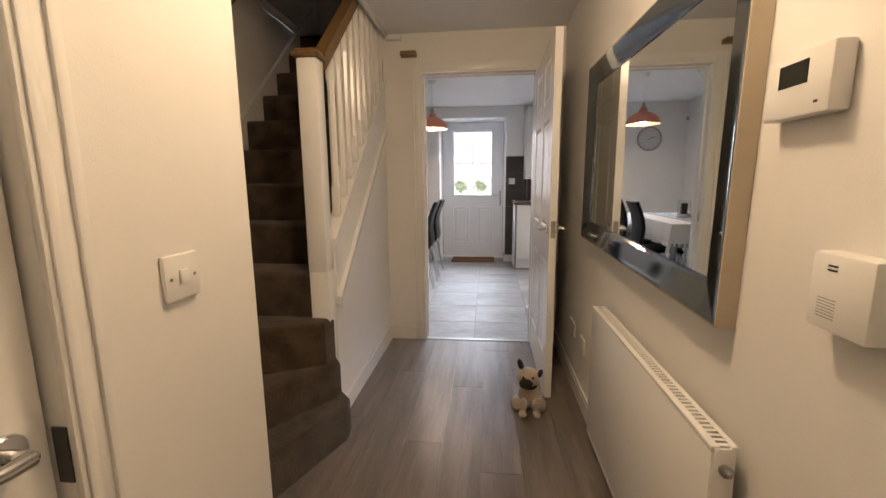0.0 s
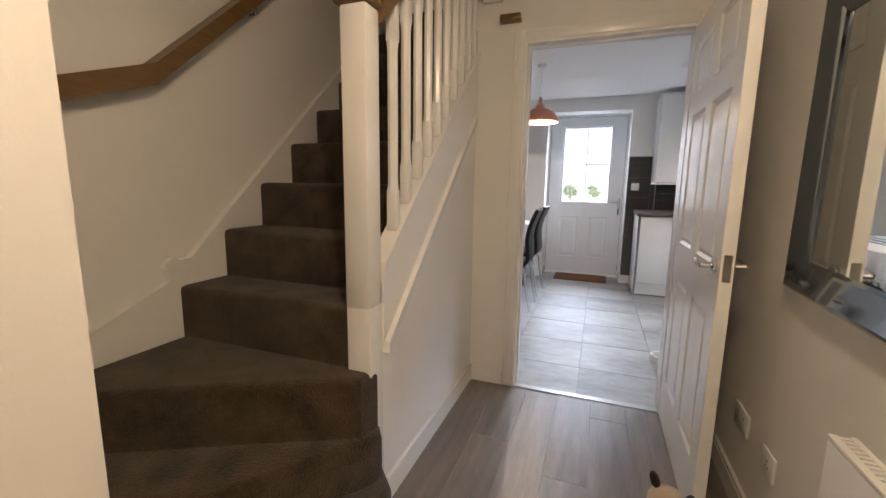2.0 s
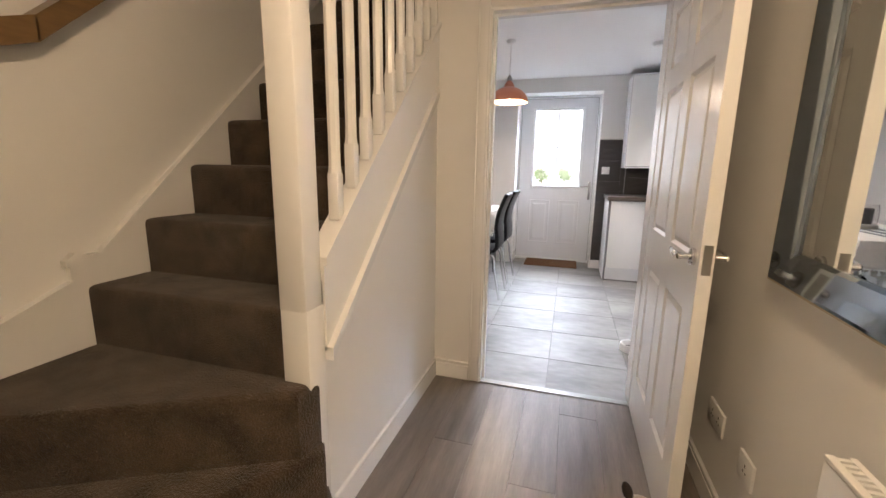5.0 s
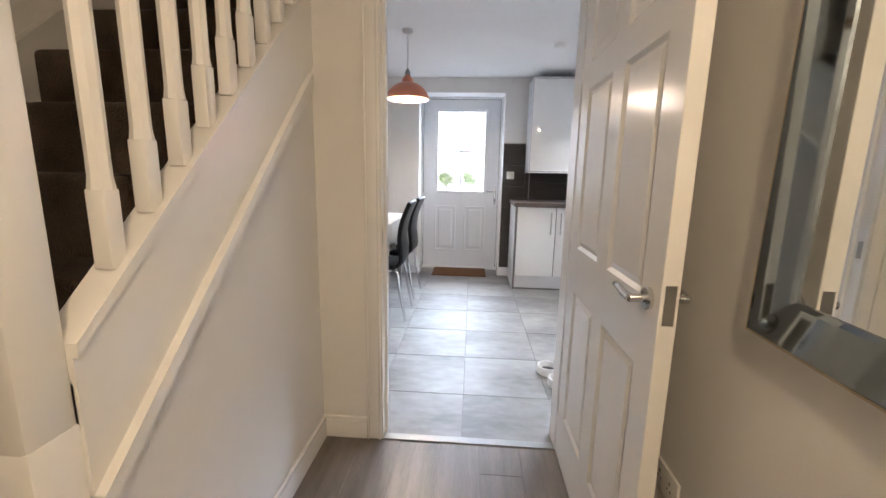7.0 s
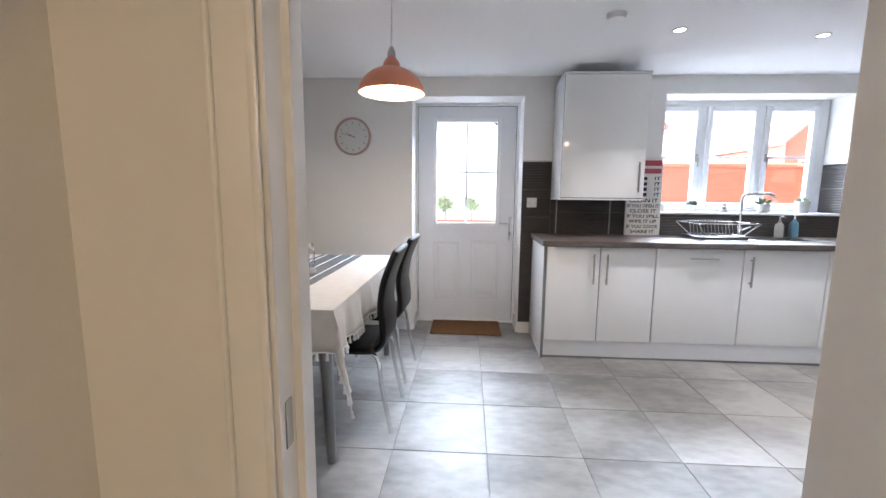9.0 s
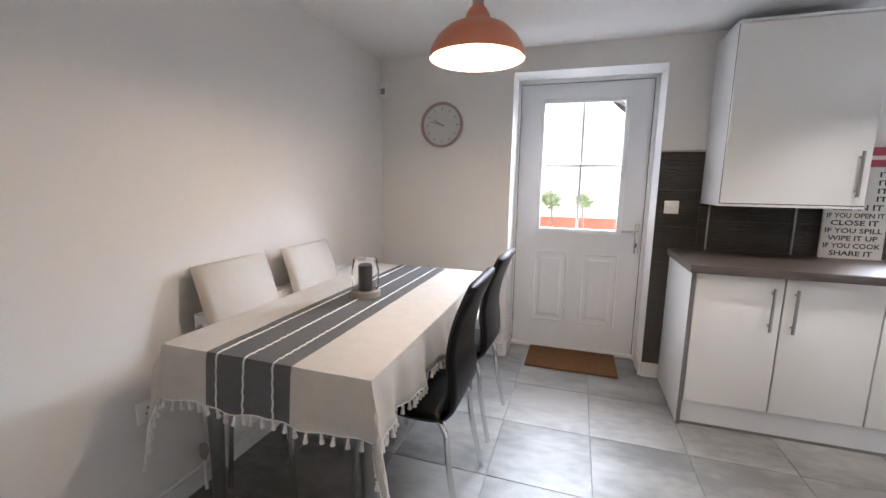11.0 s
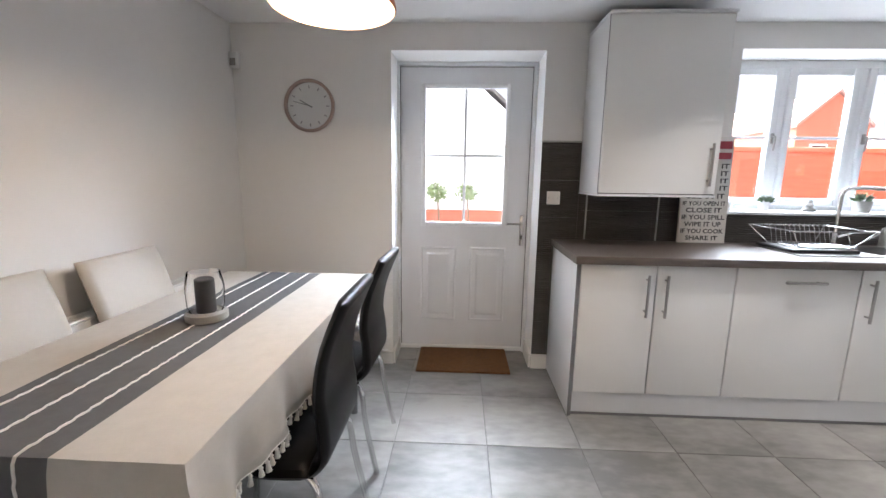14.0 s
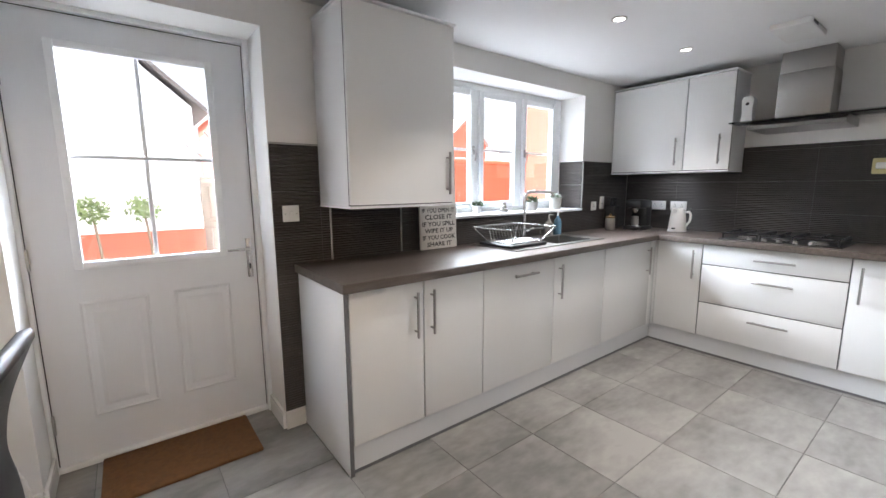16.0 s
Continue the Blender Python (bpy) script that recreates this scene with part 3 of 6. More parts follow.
# ---- back door and window ----
bd = thing("door_3", (-0.12, 6.92, 0), "white composite back door with a four-pane window, closed", "door", kind="structure")
GX0, GX1, GZ0, GZ1 = -0.425, 0.18, 1.01, 2.0
bm = bmesh.new()
for b in ((-0.60, GX0, 6.90, 6.945, 0.03, 2.135), (GX1, 0.352, 6.90, 6.945, 0.03, 2.135), (GX0, GX1, 6.90, 6.945, 0.03, GZ0), (GX0, GX1, 6.90, 6.945, GZ1, 2.135)):
    box(bm, *b)
part("leaf", bm, DOORW, bd, smooth=False)
bm = bmesh.new()
for b in ((GX0 - 0.022, GX0 + 0.012, GZ0 - 0.022, GZ1 + 0.022), (GX1 - 0.012, GX1 + 0.022, GZ0 - 0.022, GZ1 + 0.022), (GX0 + 0.012, GX1 - 0.012, GZ0 - 0.022, GZ0 + 0.012), (GX0 + 0.012, GX1 - 0.012, GZ1 - 0.012, GZ1 + 0.022)):
    box(bm, b[0], b[1], 6.887, 6.905, b[2], b[3], bev=0.005)
part("glazing_bead", bm, UPVC, bd)
pane = part("pane", B(GX0, GX1, 6.928, 6.932, GZ0, GZ1), GLASS, bd, "clear glass")
pane.visible_shadow = False
cx, cz = (GX0 + GX1) / 2, (GZ0 + GZ1) / 2 + 0.012
part("glazing_bar", bevelled(B(cx - 0.010, cx + 0.010, 6.912, 6.926, GZ0, GZ1), 0.004), UPVC, bd)
part("glazing_bar", bevelled(B(GX0, GX1, 6.911, 6.9255, cz - 0.010, cz + 0.010), 0.004), UPVC, bd)


def door_panel(x0, x1, z0, z1):
    bm = bmesh.new()
    o = [(x0, z0), (x1, z0), (x1, z1), (x0, z1)]
    rings = []
    for inset, y in ((0, 6.8995), (0.010, 6.894), (0.020, 6.8985), (0.045, 6.8985), (0.062, 6.893)):
        rings.append([bm.verts.new((x, y, z)) for x, z in ((x0 + inset, z0 + inset), (x1 - inset, z0 + inset), (x1 - inset, z1 - inset), (x0 + inset, z1 - inset))])
    for a, b in zip(rings, rings[1:]):
        for k in range(4):
            bm.faces.new((a[k], a[(k + 1) % 4], b[(k + 1) % 4], b[k]))
    bm.faces.new(rings[-1])
    part("panel", bm, DOORW, bd, smooth=False)


door_panel(-0.45, -0.175, 0.24, 0.83)
door_panel(-0.07, 0.205, 0.24, 0.83)
h = part("door_handle", bevelled(B(0.302, 0.332, 6.889, 6.90, 0.85, 1.08), 0.006), CHROME, bd, "chrome lever handle on a long plate")
part("lever", T([(0.317, 6.89, 1.02), (0.317, 6.85, 1.02), (0.29, 6.845, 1.022), (0.20, 6.848, 1.02)], [0.010, 0.010, 0.009, 0.007], 10), CHROME, h)
part("keyhole", B(0.312, 0.322, 6.8875, 6.8892, 0.90, 0.93), BLACKP, h)
for z in (0.25, 1.05, 1.85):
    part("hinge", bevelled(B(-0.617, -0.594, 6.878, 6.90, z - 0.05, z + 0.05), 0.005), STEEL, bd, "steel hinge")
bm = bmesh.new()
for b in ((-0.62, -0.604, 6.86, 6.97, 0.0, 2.163), (0.356, 0.382, 6.86, 6.97, 0.0, 2.163), (-0.604, 0.356, 6.86, 6.97, 2.139, 2.163), (-0.604, 0.356, 6.88, 6.97, 0.0, 0.026)):
    box(bm, *b, bev=0.003)
part("door_frame", bm, UPVC, bd)

# black strips paint the dark gap between leaf and frame
for b in ((0.3522, 0.3558, 0.03, 2.1388), (-0.6038, -0.6002, 0.03, 2.1388), (-0.60, 0.352, 2.1352, 2.1388)):
    part("leaf_gap_line", B(b[0], b[1], 6.8975, 6.93, b[2], b[3]), BLACKP, bd, "black strip painted for the dark gap round the leaf")

win = thing("window_1", (2.38, 6.9, 1.15), "white plastic three-light kitchen window with glazing bars", "window", kind="structure")
WX = (1.60, 2.075, 2.59, 3.165)
bm = bmesh.new()
for b in ((1.60, 1.64, 1.15, 2.175), (3.08, 3.165, 1.15, 2.175), (1.64, 3.08, 1.15, 1.19), (1.64, 3.08, 2.125, 2.175), (2.05, 2.095, 1.19, 2.125), (2.565, 2.612, 1.19, 2.125)):
    box(bm, b[0], b[1], 6.86, 6.93, b[2], b[3], bev=0.004)
part("window_frame", bm, UPVC, win)
for x0, x1 in ((1.64, 2.05), (2.095, 2.565), (2.612, 3.08)):
    c = bmesh.new()
    z0, z1, w = 1.19, 2.125, 0.052
    for b in ((x0, x0 + w, z0, z1), (x1 - w, x1, z0, z1), (x0 + w, x1 - w, z0, z0 + w), (x0 + w, x1 - w, z1 - w, z1)):
        box(c, b[0] + 0.002, b[1] - 0.002, 6.846, 6.90, b[2] + 0.002, b[3] - 0.002, bev=0.006)
    sash = part("casement", c, UPVC, win)
    g = part("pane", B(x0 + w - 0.01, x1 - w + 0.01, 6.878, 6.882, z0 + w - 0.01, z1 - w + 0.01), GLASS, sash, "clear glass")
    g.visible_shadow = False
    part("glazing_bar", bevelled(B(x0 + w, x1 - w, 6.866, 6.877, 1.652, 1.672), 0.003), UPVC, sash)
    hx = x1 - 0.028 if x0 < 2.2 and x0 < 1.7 else (x0 + 0.026 if x0 > 2.6 else x1 - 0.2)
    if x0 < 1.7 or x0 > 2.6:
        hh = part("window_handle", bevelled(B(hx - 0.012, hx + 0.012, 6.834, 6.846, 1.62, 1.69), 0.005), STEEL, sash, "steel window handle")
        part("grip", T([(hx, 6.835, 1.67), (hx, 6.815, 1.665), (hx, 6.812, 1.63), (hx, 6.815, 1.57)], [0.008, 0.008, 0.007, 0.006], 8), STEEL, hh)
part("window_sill", bevelled(B(1.602, 3.163, 6.575, 6.86, 1.141, 1.16), 0.005), UPVC, win, "white window sill")

# ---- ribbed splashback tiles ----
splash = {}
for nm, lab in (("splashback_garden_side", "dark brown ribbed wall tiles round the window"), ("splashback_cooker_side", "dark brown ribbed wall tiles behind the hob"), ("splashback_reveal", "ribbed tile lining the window reveal")):
    splash[nm] = thing(nm, (2, 6.6, 0.8), lab, "wall tiles", kind="structure")


def tile_row(parent, axis, a0, a1, z0, z1, face, cut=()):
    """Tiles 0.40 wide by 0.24 high from a0 to a1, 8 mm thick; cut spans are left out."""
    zz = z0
    while zz < z1 - 0.01:
        zt = min(zz + 0.248, z1)
        aa = a0
        while aa < a1 - 0.005:
            ab = min(aa + 0.498, a1)
            if axis == "x":
                bm = B(aa + 0.0006, ab - 0.0006, face - 0.008, face - 0.0005, zz + 0.0004, zt - 0.0004)
            else:
                bm = B(face - 0.008, face - 0.0005, aa + 0.0006, ab - 0.0006, zz + 0.0004, zt - 0.0004)
            part("tile", bm, SPLASH, parent, smooth=False)
            aa = ab
        zz = zt


sg = splash["splashback_garden_side"]
tile_row(sg, "x", 0.384, 0.645, 0.106, 1.596, BY)
tile_row(sg, "x", 0.645, 1.60, 0.90, 1.596, BY)
tile_row(sg, "x", 1.60, 3.165, 0.90, 1.138, BY)
tile_row(sg, "x", 3.165, RX - 0.008, 0.90, 1.596, BY)
for x in (0.70, 1.175):
    part("tile_trim", bevelled(B(x - 0.006, x + 0.006, BY - 0.012, BY - 0.008, 0.951, 1.262), 0.001), JOINT, sg, "pale tile edge trim")
part("tile_trim", B(0.382, 1.598, BY - 0.010, BY - 0.0005, 1.597, 1.603), STEEL, sg)
part("tile_trim", B(3.164, 3.172, BY - 0.012, BY - 0.0005, 1.16, 1.60), STEEL, sg, "pale metal edge trim")
sc = splash["splashback_cooker_side"]
tile_row(sc, "y", 3.60, BY - 0.008, 0.90, 1.68, RX)
sr = splash["splashback_reveal"]
for z in (1.161, 1.379):
    part("tile", B(3.157, 3.1645, 6.60, 6.845, z, z + 0.216), SPLASH, sr, smooth=False)


# ---- fitted units ----
def bar_handle(parent, at, length, out, along):
    """A steel T-bar handle: out is the way out of the front, along the bar's way."""
    at, out, along = Vector(at), Vector(out), Vector(along)
    bm = tube(bmesh.new(), [at + out * 0.032 - along * length / 2, at + out * 0.032 + along * length / 2], 0.0075, 10)
    for s in (-1, 1):
        q = at + along * s * (length / 2 - 0.03)
        tube(bm, [q, q + out * 0.032], 0.005, 8)
    part("handle", bm, STEEL, parent, "brushed steel bar handle")


FY, FX = 5.99, 3.40


def front(parent, axis, a0, a1, z0, z1, face, handle=None, hlen=0.235):
    g = 0.0038
    if axis == "x":
        bm = B(a0 + g, a1 - g, face, face + 0.018, z0 + g, z1 - g, bev=0.0015)
        d = part("door", bm, UNIT, parent)
        out = (0, -1, 0)
        if handle:
            bar_handle(d, (handle[0], face, handle[1]), hlen, out, (0, 0, 1) if handle[2] == "v" else (1, 0, 0))
    else:
        bm = B(face, face + 0.018, a0 + g, a1 - g, z0 + g, z1 - g, bev=0.0015)
        d = part("door", bm, UNIT, parent)
        if handle:
            bar_handle(d, (face, handle[0], handle[1]), hlen, (-1, 0, 0), (0, 0, 1) if handle[2] == "v" else (0, 1, 0))
    return d


TOPZ, UNDER = 0.95, 0.907
for x0, x1, name, lab, fronts in (
        (0.515, 1.344, "base_cabinet", "white gloss double base cabinet with steel bar handles", [(0.515, 0.926, 0.872), (0.926, 1.344, 0.972)]),
        (1.344, 1.989, "dishwasher_unit", "white gloss integrated appliance front with a horizontal handle", [(1.344, 1.989, None)]),
        (1.989, 3.38, "base_cabinet", "white gloss sink base cabinet with steel bar handles", [(1.989, 2.60, 2.04), (2.60, 3.32, 3.262)])):
    u = thing(name, ((x0 + x1) / 2, 6.3, 0.148), lab, "cabinet", group="base cabinets")
    part("carcass", B(x0 + 0.001, x1 - 0.001, FY + 0.021, BY - 0.02, 0.15, 0.70 if x0 > 1.9 else 0.902), UNITSIDE, u)
    # strip coloured near black for the shade between the doors
    part("gap_shade", B(x0 + 0.001, x1 - 0.001, FY + 0.0185, FY + 0.0208, 0.15, 0.902), NEARBLACK, u, "near-black strip standing in for shade behind the doors")
    for a, b, hx in fronts:
        front(u, "x", a, b, 0.15, 0.904, FY, (hx, 0.735, "v") if hx else ((a + b) / 2 + 0.02, 0.83, "h"), 0.235 if hx else 0.21)
ep = thing("end_panel", (0.505, 6.3, 0), "white end panel of the base cabinets with a dark front edge", "end panel")
part("board", bevelled(B(0.495, 0.5145, FY + 0.004, BY - 0.010, 0.0, 0.905), 0.0015), UNITSIDE, ep)
part("edge_strip", B(0.4945, 0.5148, FY + 0.001, FY + 0.0038, 0.0, 0.905), EDGEGREY, ep, "dark grey edge strip")
solo("cabinet_filler", box(B(3.322, 3.401, FY, FY + 0.018, 0.15, 0.904, bev=0.0015), 3.401, 3.4185, 5.974, FY + 0.018, 0.15, 0.904, bev=0.0015), UNIT, "white gloss corner filler strip between base cabinets", "cabinet filler")
pl = thing("plinth", (1.9, 6.03, 0), "pale plinth board under the garden-side cabinets", "plinth", kind="structure")
part("board", B(0.5155, 3.44, 6.015, 6.033, 0.004, 0.148), PLINTH, pl)
# dark grey strip stands in for the shadow along the plinth's foot
part("foot_shade", B(0.5155, 3.424, 6.011, 6.0148, 0.0005, 0.016), EDGEGREY, pl, "dark grey strip standing in for shadow at the plinth foot")
pl = thing("plinth_cooker", (3.43, 5, 0), "pale plinth board under the hob cabinets", "plinth", kind="structure")
part("board", B(3.425, 3.443, 3.62, 6.014, 0.004, 0.148), PLINTH, pl)
# the same painted foot shadow on the hob side
part("foot_shade", B(3.421, 3.4248, 3.62, 6.0105, 0.0005, 0.016), EDGEGREY, pl, "dark grey strip standing in for shadow at the plinth foot")

RUN = [(5.62, 5.972, "base_cabinet", "white gloss corner base cabinet with a steel handle"), (4.76, 5.62, "drawer_unit", "white gloss unit of three wide drawers under the hob"),
       (4.15, 4.76, "base_cabinet", "white gloss base cabinet with a steel handle"), (3.60, 4.15, "base_cabinet", "white gloss base cabinet with a steel handle")]
for y0, y1, name, lab in RUN:
    u = thing(name, (3.7, (y0 + y1) / 2, 0.148), lab, "cabinet", group="base cabinets")
    part("carcass", B(FX + 0.021, RX - 0.02, y0 + 0.001, min(y1, 5.962) - 0.001, 0.15, 0.902), UNITSIDE, u)
    # near-black strip paints the shade in the gaps of the fronts
    part("gap_shade", B(FX + 0.0185, FX + 0.0208, y0 + 0.001, y1 - 0.001, 0.15, 0.902), NEARBLACK, u, "near-black strip standing in for shade behind the fronts")
    if name == "drawer_unit":
        for z0, z1, hz in ((0.15, 0.432, 0.35), (0.432, 0.742, 0.655), (0.742, 0.904, 0.82)):
            front(u, "y", y0, y1, z0, z1, FX, (5.15, hz, "h"), 0.24)
    else:
        hy = y0 + 0.055 if y0 > 5 else y1 - 0.055
        front(u, "y", y0, y1, 0.15, 0.904, FX, (hy, 0.735, "v"))


def worktop():
    """One L-shaped worktop with a rounded front and a cut-out for the sink."""
    u = thing("worktop", (2, 6.3, 0.88), "continuous brown-grey wood-effect laminate worktop", "worktop")
    for b in ((0.478, 1.80, 5.962, BY - 0.009), (1.80, 2.72, 5.962, 6.14), (1.80, 2.72, 6.47, BY - 0.009), (2.72, RX - 0.009, 5.962, BY - 0.009)):
        part("slab", B(b[0], b[1], b[2], b[3], UNDER, TOPZ), WORKTOP, u, smooth=False)
    part("slab", B(3.372, RX - 0.009, 3.60, 5.9615, UNDER, TOPZ), WORKTOP, u, smooth=False)
    part("front_edge", bevelled(B(0.477, 3.372, 5.950, 5.9618, UNDER - 0.0003, TOPZ - 0.0003), 0.004), WORKTOP, u)
    part("front_edge", bevelled(B(3.360, 3.3718, 3.60, 5.9615, UNDER - 0.0003, TOPZ - 0.0003), 0.004), WORKTOP, u)


worktop()


def wall_cabinet(name, axis, a0, a1, face, back, z0, z1, splits, handles, lab):
    mid = ((a0 + a1) / 2, (face + back) / 2)
    u = thing(name, (*(mid if axis == "x" else mid[::-1]), z0), lab, "cabinet", group="wall cabinets")
    def bx(p, q, f, b, za, zb, **k):
        return B(p, q, f, b, za, zb, **k) if axis == "x" else B(f, b, p, q, za, zb, **k)
    part("carcass", bx(a0 + 0.002, a1 - 0.002, face + 0.021, back - 0.001, z0 + 0.002, z1 - 0.014, bev=0.001), UNITSIDE, u)
    # shade in the wall cabinet's door gaps, put in as a near-black strip
    part("gap_shade", bx(a0 + 0.003, a1 - 0.003, face + 0.0185, face + 0.0208, z0 + 0.002, z1 - 0.014), NEARBLACK, u, "near-black strip standing in for shade behind the doors")
    part("cornice", bx(a0 - 0.004, a1 + 0.004, face - 0.010, back - 0.001, z1 - 0.013, z1, bev=0.003), UNITSIDE, u)
    part("light_rail", bx(a0 - 0.001, a1 + 0.001, face - 0.004, back - 0.001, z0 - 0.012, z0 + 0.001, bev=0.002), UNITSIDE, u)
    for (p, q), hnd in zip(splits, handles):
        front(u, axis, p, q, z0 + 0.003, z1 - 0.014, face, (hnd, z0 + 0.17, "v"), 0.235)
    return u


wall_cabinet("wall_cabinet", "x", 0.641, 1.30, 6.20, BY - 0.009, 1.273, 2.252, [(0.641, 1.30)], [1.245], "tall white gloss wall cabinet with a steel bar handle")
wall_cabinet("wall_cabinet", "y", 5.575, BY - 0.012, 3.64, RX - 0.009, 1.49, 2.275, [(5.575, 5.925), (5.925, BY - 0.012)], [5.65, 5.985], "white gloss double wall cabinet over the worktop corner")
part_light = lamp("cabinet_light", "AREA", 1.0, (0.85, 0.92, 1.0), look((3.80, 6.1, 1.468), (3.80, 6.1, 0)), size=0.08, size_y=0.3)

# sink, drainer and tap
sink = thing("sink", (2.25, 6.3, 0.9), "stainless steel sink with basin and drainer", "sink")
bm = bmesh.new()
for b in ((1.74, 2.17, 6.10, 6.50), (2.17, 2.22, 6.10, 6.50), (2.22, 2.66, 6.10, 6.15), (2.22, 2.66, 6.46, 6.50), (2.66, 2.77, 6.10, 6.50)):
    box(bm, b[0], b[1], b[2], b[3], 0.9005, 0.906)
for y in (6.17, 6.22, 6.27, 6.32, 6.37, 6.42):
    box(bm, 1.80, 2.13, y, y + 0.012, 0.905, 0.909, bev=0.0015)
part("drainer", bm, STEEL, sink, smooth=False)
bm = bmesh.new()
for b in ((2.22, 2.225, 6.15, 6.46, 0.73, 0.904), (2.655, 2.66, 6.15, 6.46, 0.73, 0.904), (2.225, 2.655, 6.15, 6.155, 0.73, 0.904), (2.225, 2.655, 6.455, 6.46, 0.73, 0.904), (2.22, 2.66, 6.15, 6.46, 0.725, 0.73)):
    box(bm, *b)
part("basin", bm, STEEL, sink, smooth=False)
part("overflow", LA((2.44, 6.30, 0.7301), [(0.04, 0), (0.04, 0.003), (0.02, 0.004), (0.0, 0.002)], 16), CHROME, sink)
tap = thing("tap", (2.24, 6.48, 0.906), "chrome kitchen mixer tap with a square swan neck", "tap")
part("body", LA((2.24, 6.48, 0.906), [(0.026, 0), (0.026, 0.01), (0.02, 0.015), (0.018, 0.08), (0.014, 0.085)], 18), CHROME, tap)
part("spout", T([(2.24, 6.48, 0.98), (2.24, 6.48, 1.22), (2.245, 6.475, 1.255), (2.26, 6.46, 1.272), (2.30, 6.42, 1.276), (2.38, 6.35, 1.272), (2.395, 6.335, 1.262), (2.398, 6.33, 1.235)], 0.0125, 12), CHROME, tap)
part("lever", T([(2.255, 6.47, 0.965), (2.29, 6.45, 0.985), (2.31, 6.44, 0.995)], [0.009, 0.007, 0.006], 8), CHROME, tap)

rack = thing("dish_rack", (1.93, 6.31, 0.909), "chrome wire dish rack on a dark drip tray", "dish rack")
part("drip_tray", bevelled(B(1.75, 2.12, 6.16, 6.47, 0.909, 0.928), 0.007), BLACKP, rack, "dark plastic drip tray")
bm = bmesh.new()
top, bot = [(1.71, 6.13), (2.18, 6.13), (2.18, 6.49), (1.71, 6.49)], [(1.80, 6.19), (2.09, 6.19), (2.09, 6.44), (1.80, 6.44)]
for ring, z in ((top, 1.035), (bot, 0.935)):
    for k in range(4):
        tube(bm, [(*ring[k], z), (*ring[(k + 1) % 4], z)], 0.0038, 7)
for k in range(4):
    tube(bm, [(*bot[k], 0.935), (*top[k], 1.035)], 0.0032, 6)
tube(bm, [(2.0, 6.13, 1.035), (2.09, 6.19, 0.935), (2.16, 6.13, 1.035)], 0.003, 6)
part("frame", bm, CHROME, rack)
for k in range(13):
    x = 1.78 + 0.029 * k
    part("wire", T([(x, 6.47, 1.033), (x, 6.44, 1.05), (x, 6.40, 1.033), (x, 6.37, 0.937), (x, 6.20, 0.937)], 0.0024, 6), CHROME, rack)

# sign board on the worktop
sign = thing("kitchen_sign", (1.45, 6.55, 0.9), "white wall plaque with black and red lettered lines", "sign")
lean = Matrix.Translation((0, 6.556, 0.90)) @ Matrix.Rotation(radians(-2.5), 4, "X")
part("board", bevelled(box(bmesh.new(), 1.295, 1.600, -0.018, 0, 0.0, 0.685, rot=lean), 0.002), SIGNW, sign)


def words(text, x0, x1, z, height, material, squeeze=True):
    cu = bpy.data.curves.new("text", "FONT")
    cu.body, cu.size, cu.offset, cu.resolution_u = text, 1, 0.022, 2
    tmp = bpy.data.objects.new("tmp", cu)
    scene.collection.objects.link(tmp)
    bpy.context.view_layer.update()
    me = bpy.data.meshes.new_from_object(tmp.evaluated_get(bpy.context.evaluated_depsgraph_get()))
    bpy.data.objects.remove(tmp)
    bpy.data.curves.remove(cu)
    xs, ys = [v.co.x for v in me.vertices], [v.co.y for v in me.vertices]
    fx, fz = (x1 - x0) / (max(xs) - min(xs)), height / (max(ys) - min(ys))
    bm = bmesh.new()
    bm.from_mesh(me)
    bpy.data.meshes.remove(me)
    for v in bm.verts:
        v.co = lean @ Vector((x0 + (v.co.x - min(xs)) * fx, -0.0192, z + (v.co.y - min(ys)) * fz))
    bm.verts.ensure_lookup_table()
    left = set(bm.verts)
    while left:  # one part a letter
        letter, todo = set(), [left.pop()]
        while todo:
            v = todo.pop()
            letter.add(v)
            for e in v.link_edges:
                w = e.other_vert(v)
                if w in left:
                    left.discard(w)
                    todo.append(w)
        one, at = bmesh.new(), {}
        for v in sorted(letter, key=lambda q: q.index):
            at[v] = one.verts.new(v.co)
        for f in bm.faces:
            if f.verts[0] in letter:
                one.faces.new([at[v] for v in f.verts])
        part("letter", one, material, sign, smooth=False)
    bm.free()


def bar(x0, x1, z, height, material):
    part("lettering_bar", box(bmesh.new(), x0, x1, -0.0205, -0.0185, z, z + height, rot=lean), material, sign, smooth=False)


for k, (txt, hgt, inset) in enumerate((("SHARE IT", 0.030, 0.045), ("IF YOU COOK", 0.030, 0.012), ("WIPE IT UP", 0.030, 0.03), ("IF YOU SPILL", 0.030, 0.012), ("CLOSE IT", 0.032, 0.035), ("IF YOU OPEN IT", 0.029, 0.012), ("CLEAN IT", 0.034, 0.025))):
    words(txt, 1.298 + inset, 1.597 - inset, 0.018 + 0.0455 * k, hgt, SIGNK)
for k, c in enumerate((SIGNK, SIGNK, SIGNK, SIGNK)):
    bar(1.31, 1.47, 0.345 + 0.047 * k, 0.028, c)
    words("IT", 1.535, 1.585, 0.345 + 0.047 * k, 0.030, c)
bar(1.31, 1.59, 0.545, 0.042, SIGNR)
bar(1.31, 1.59, 0.61, 0.048, SIGNR)

# ---- things on the sill and the worktop ----
random.seed(5)


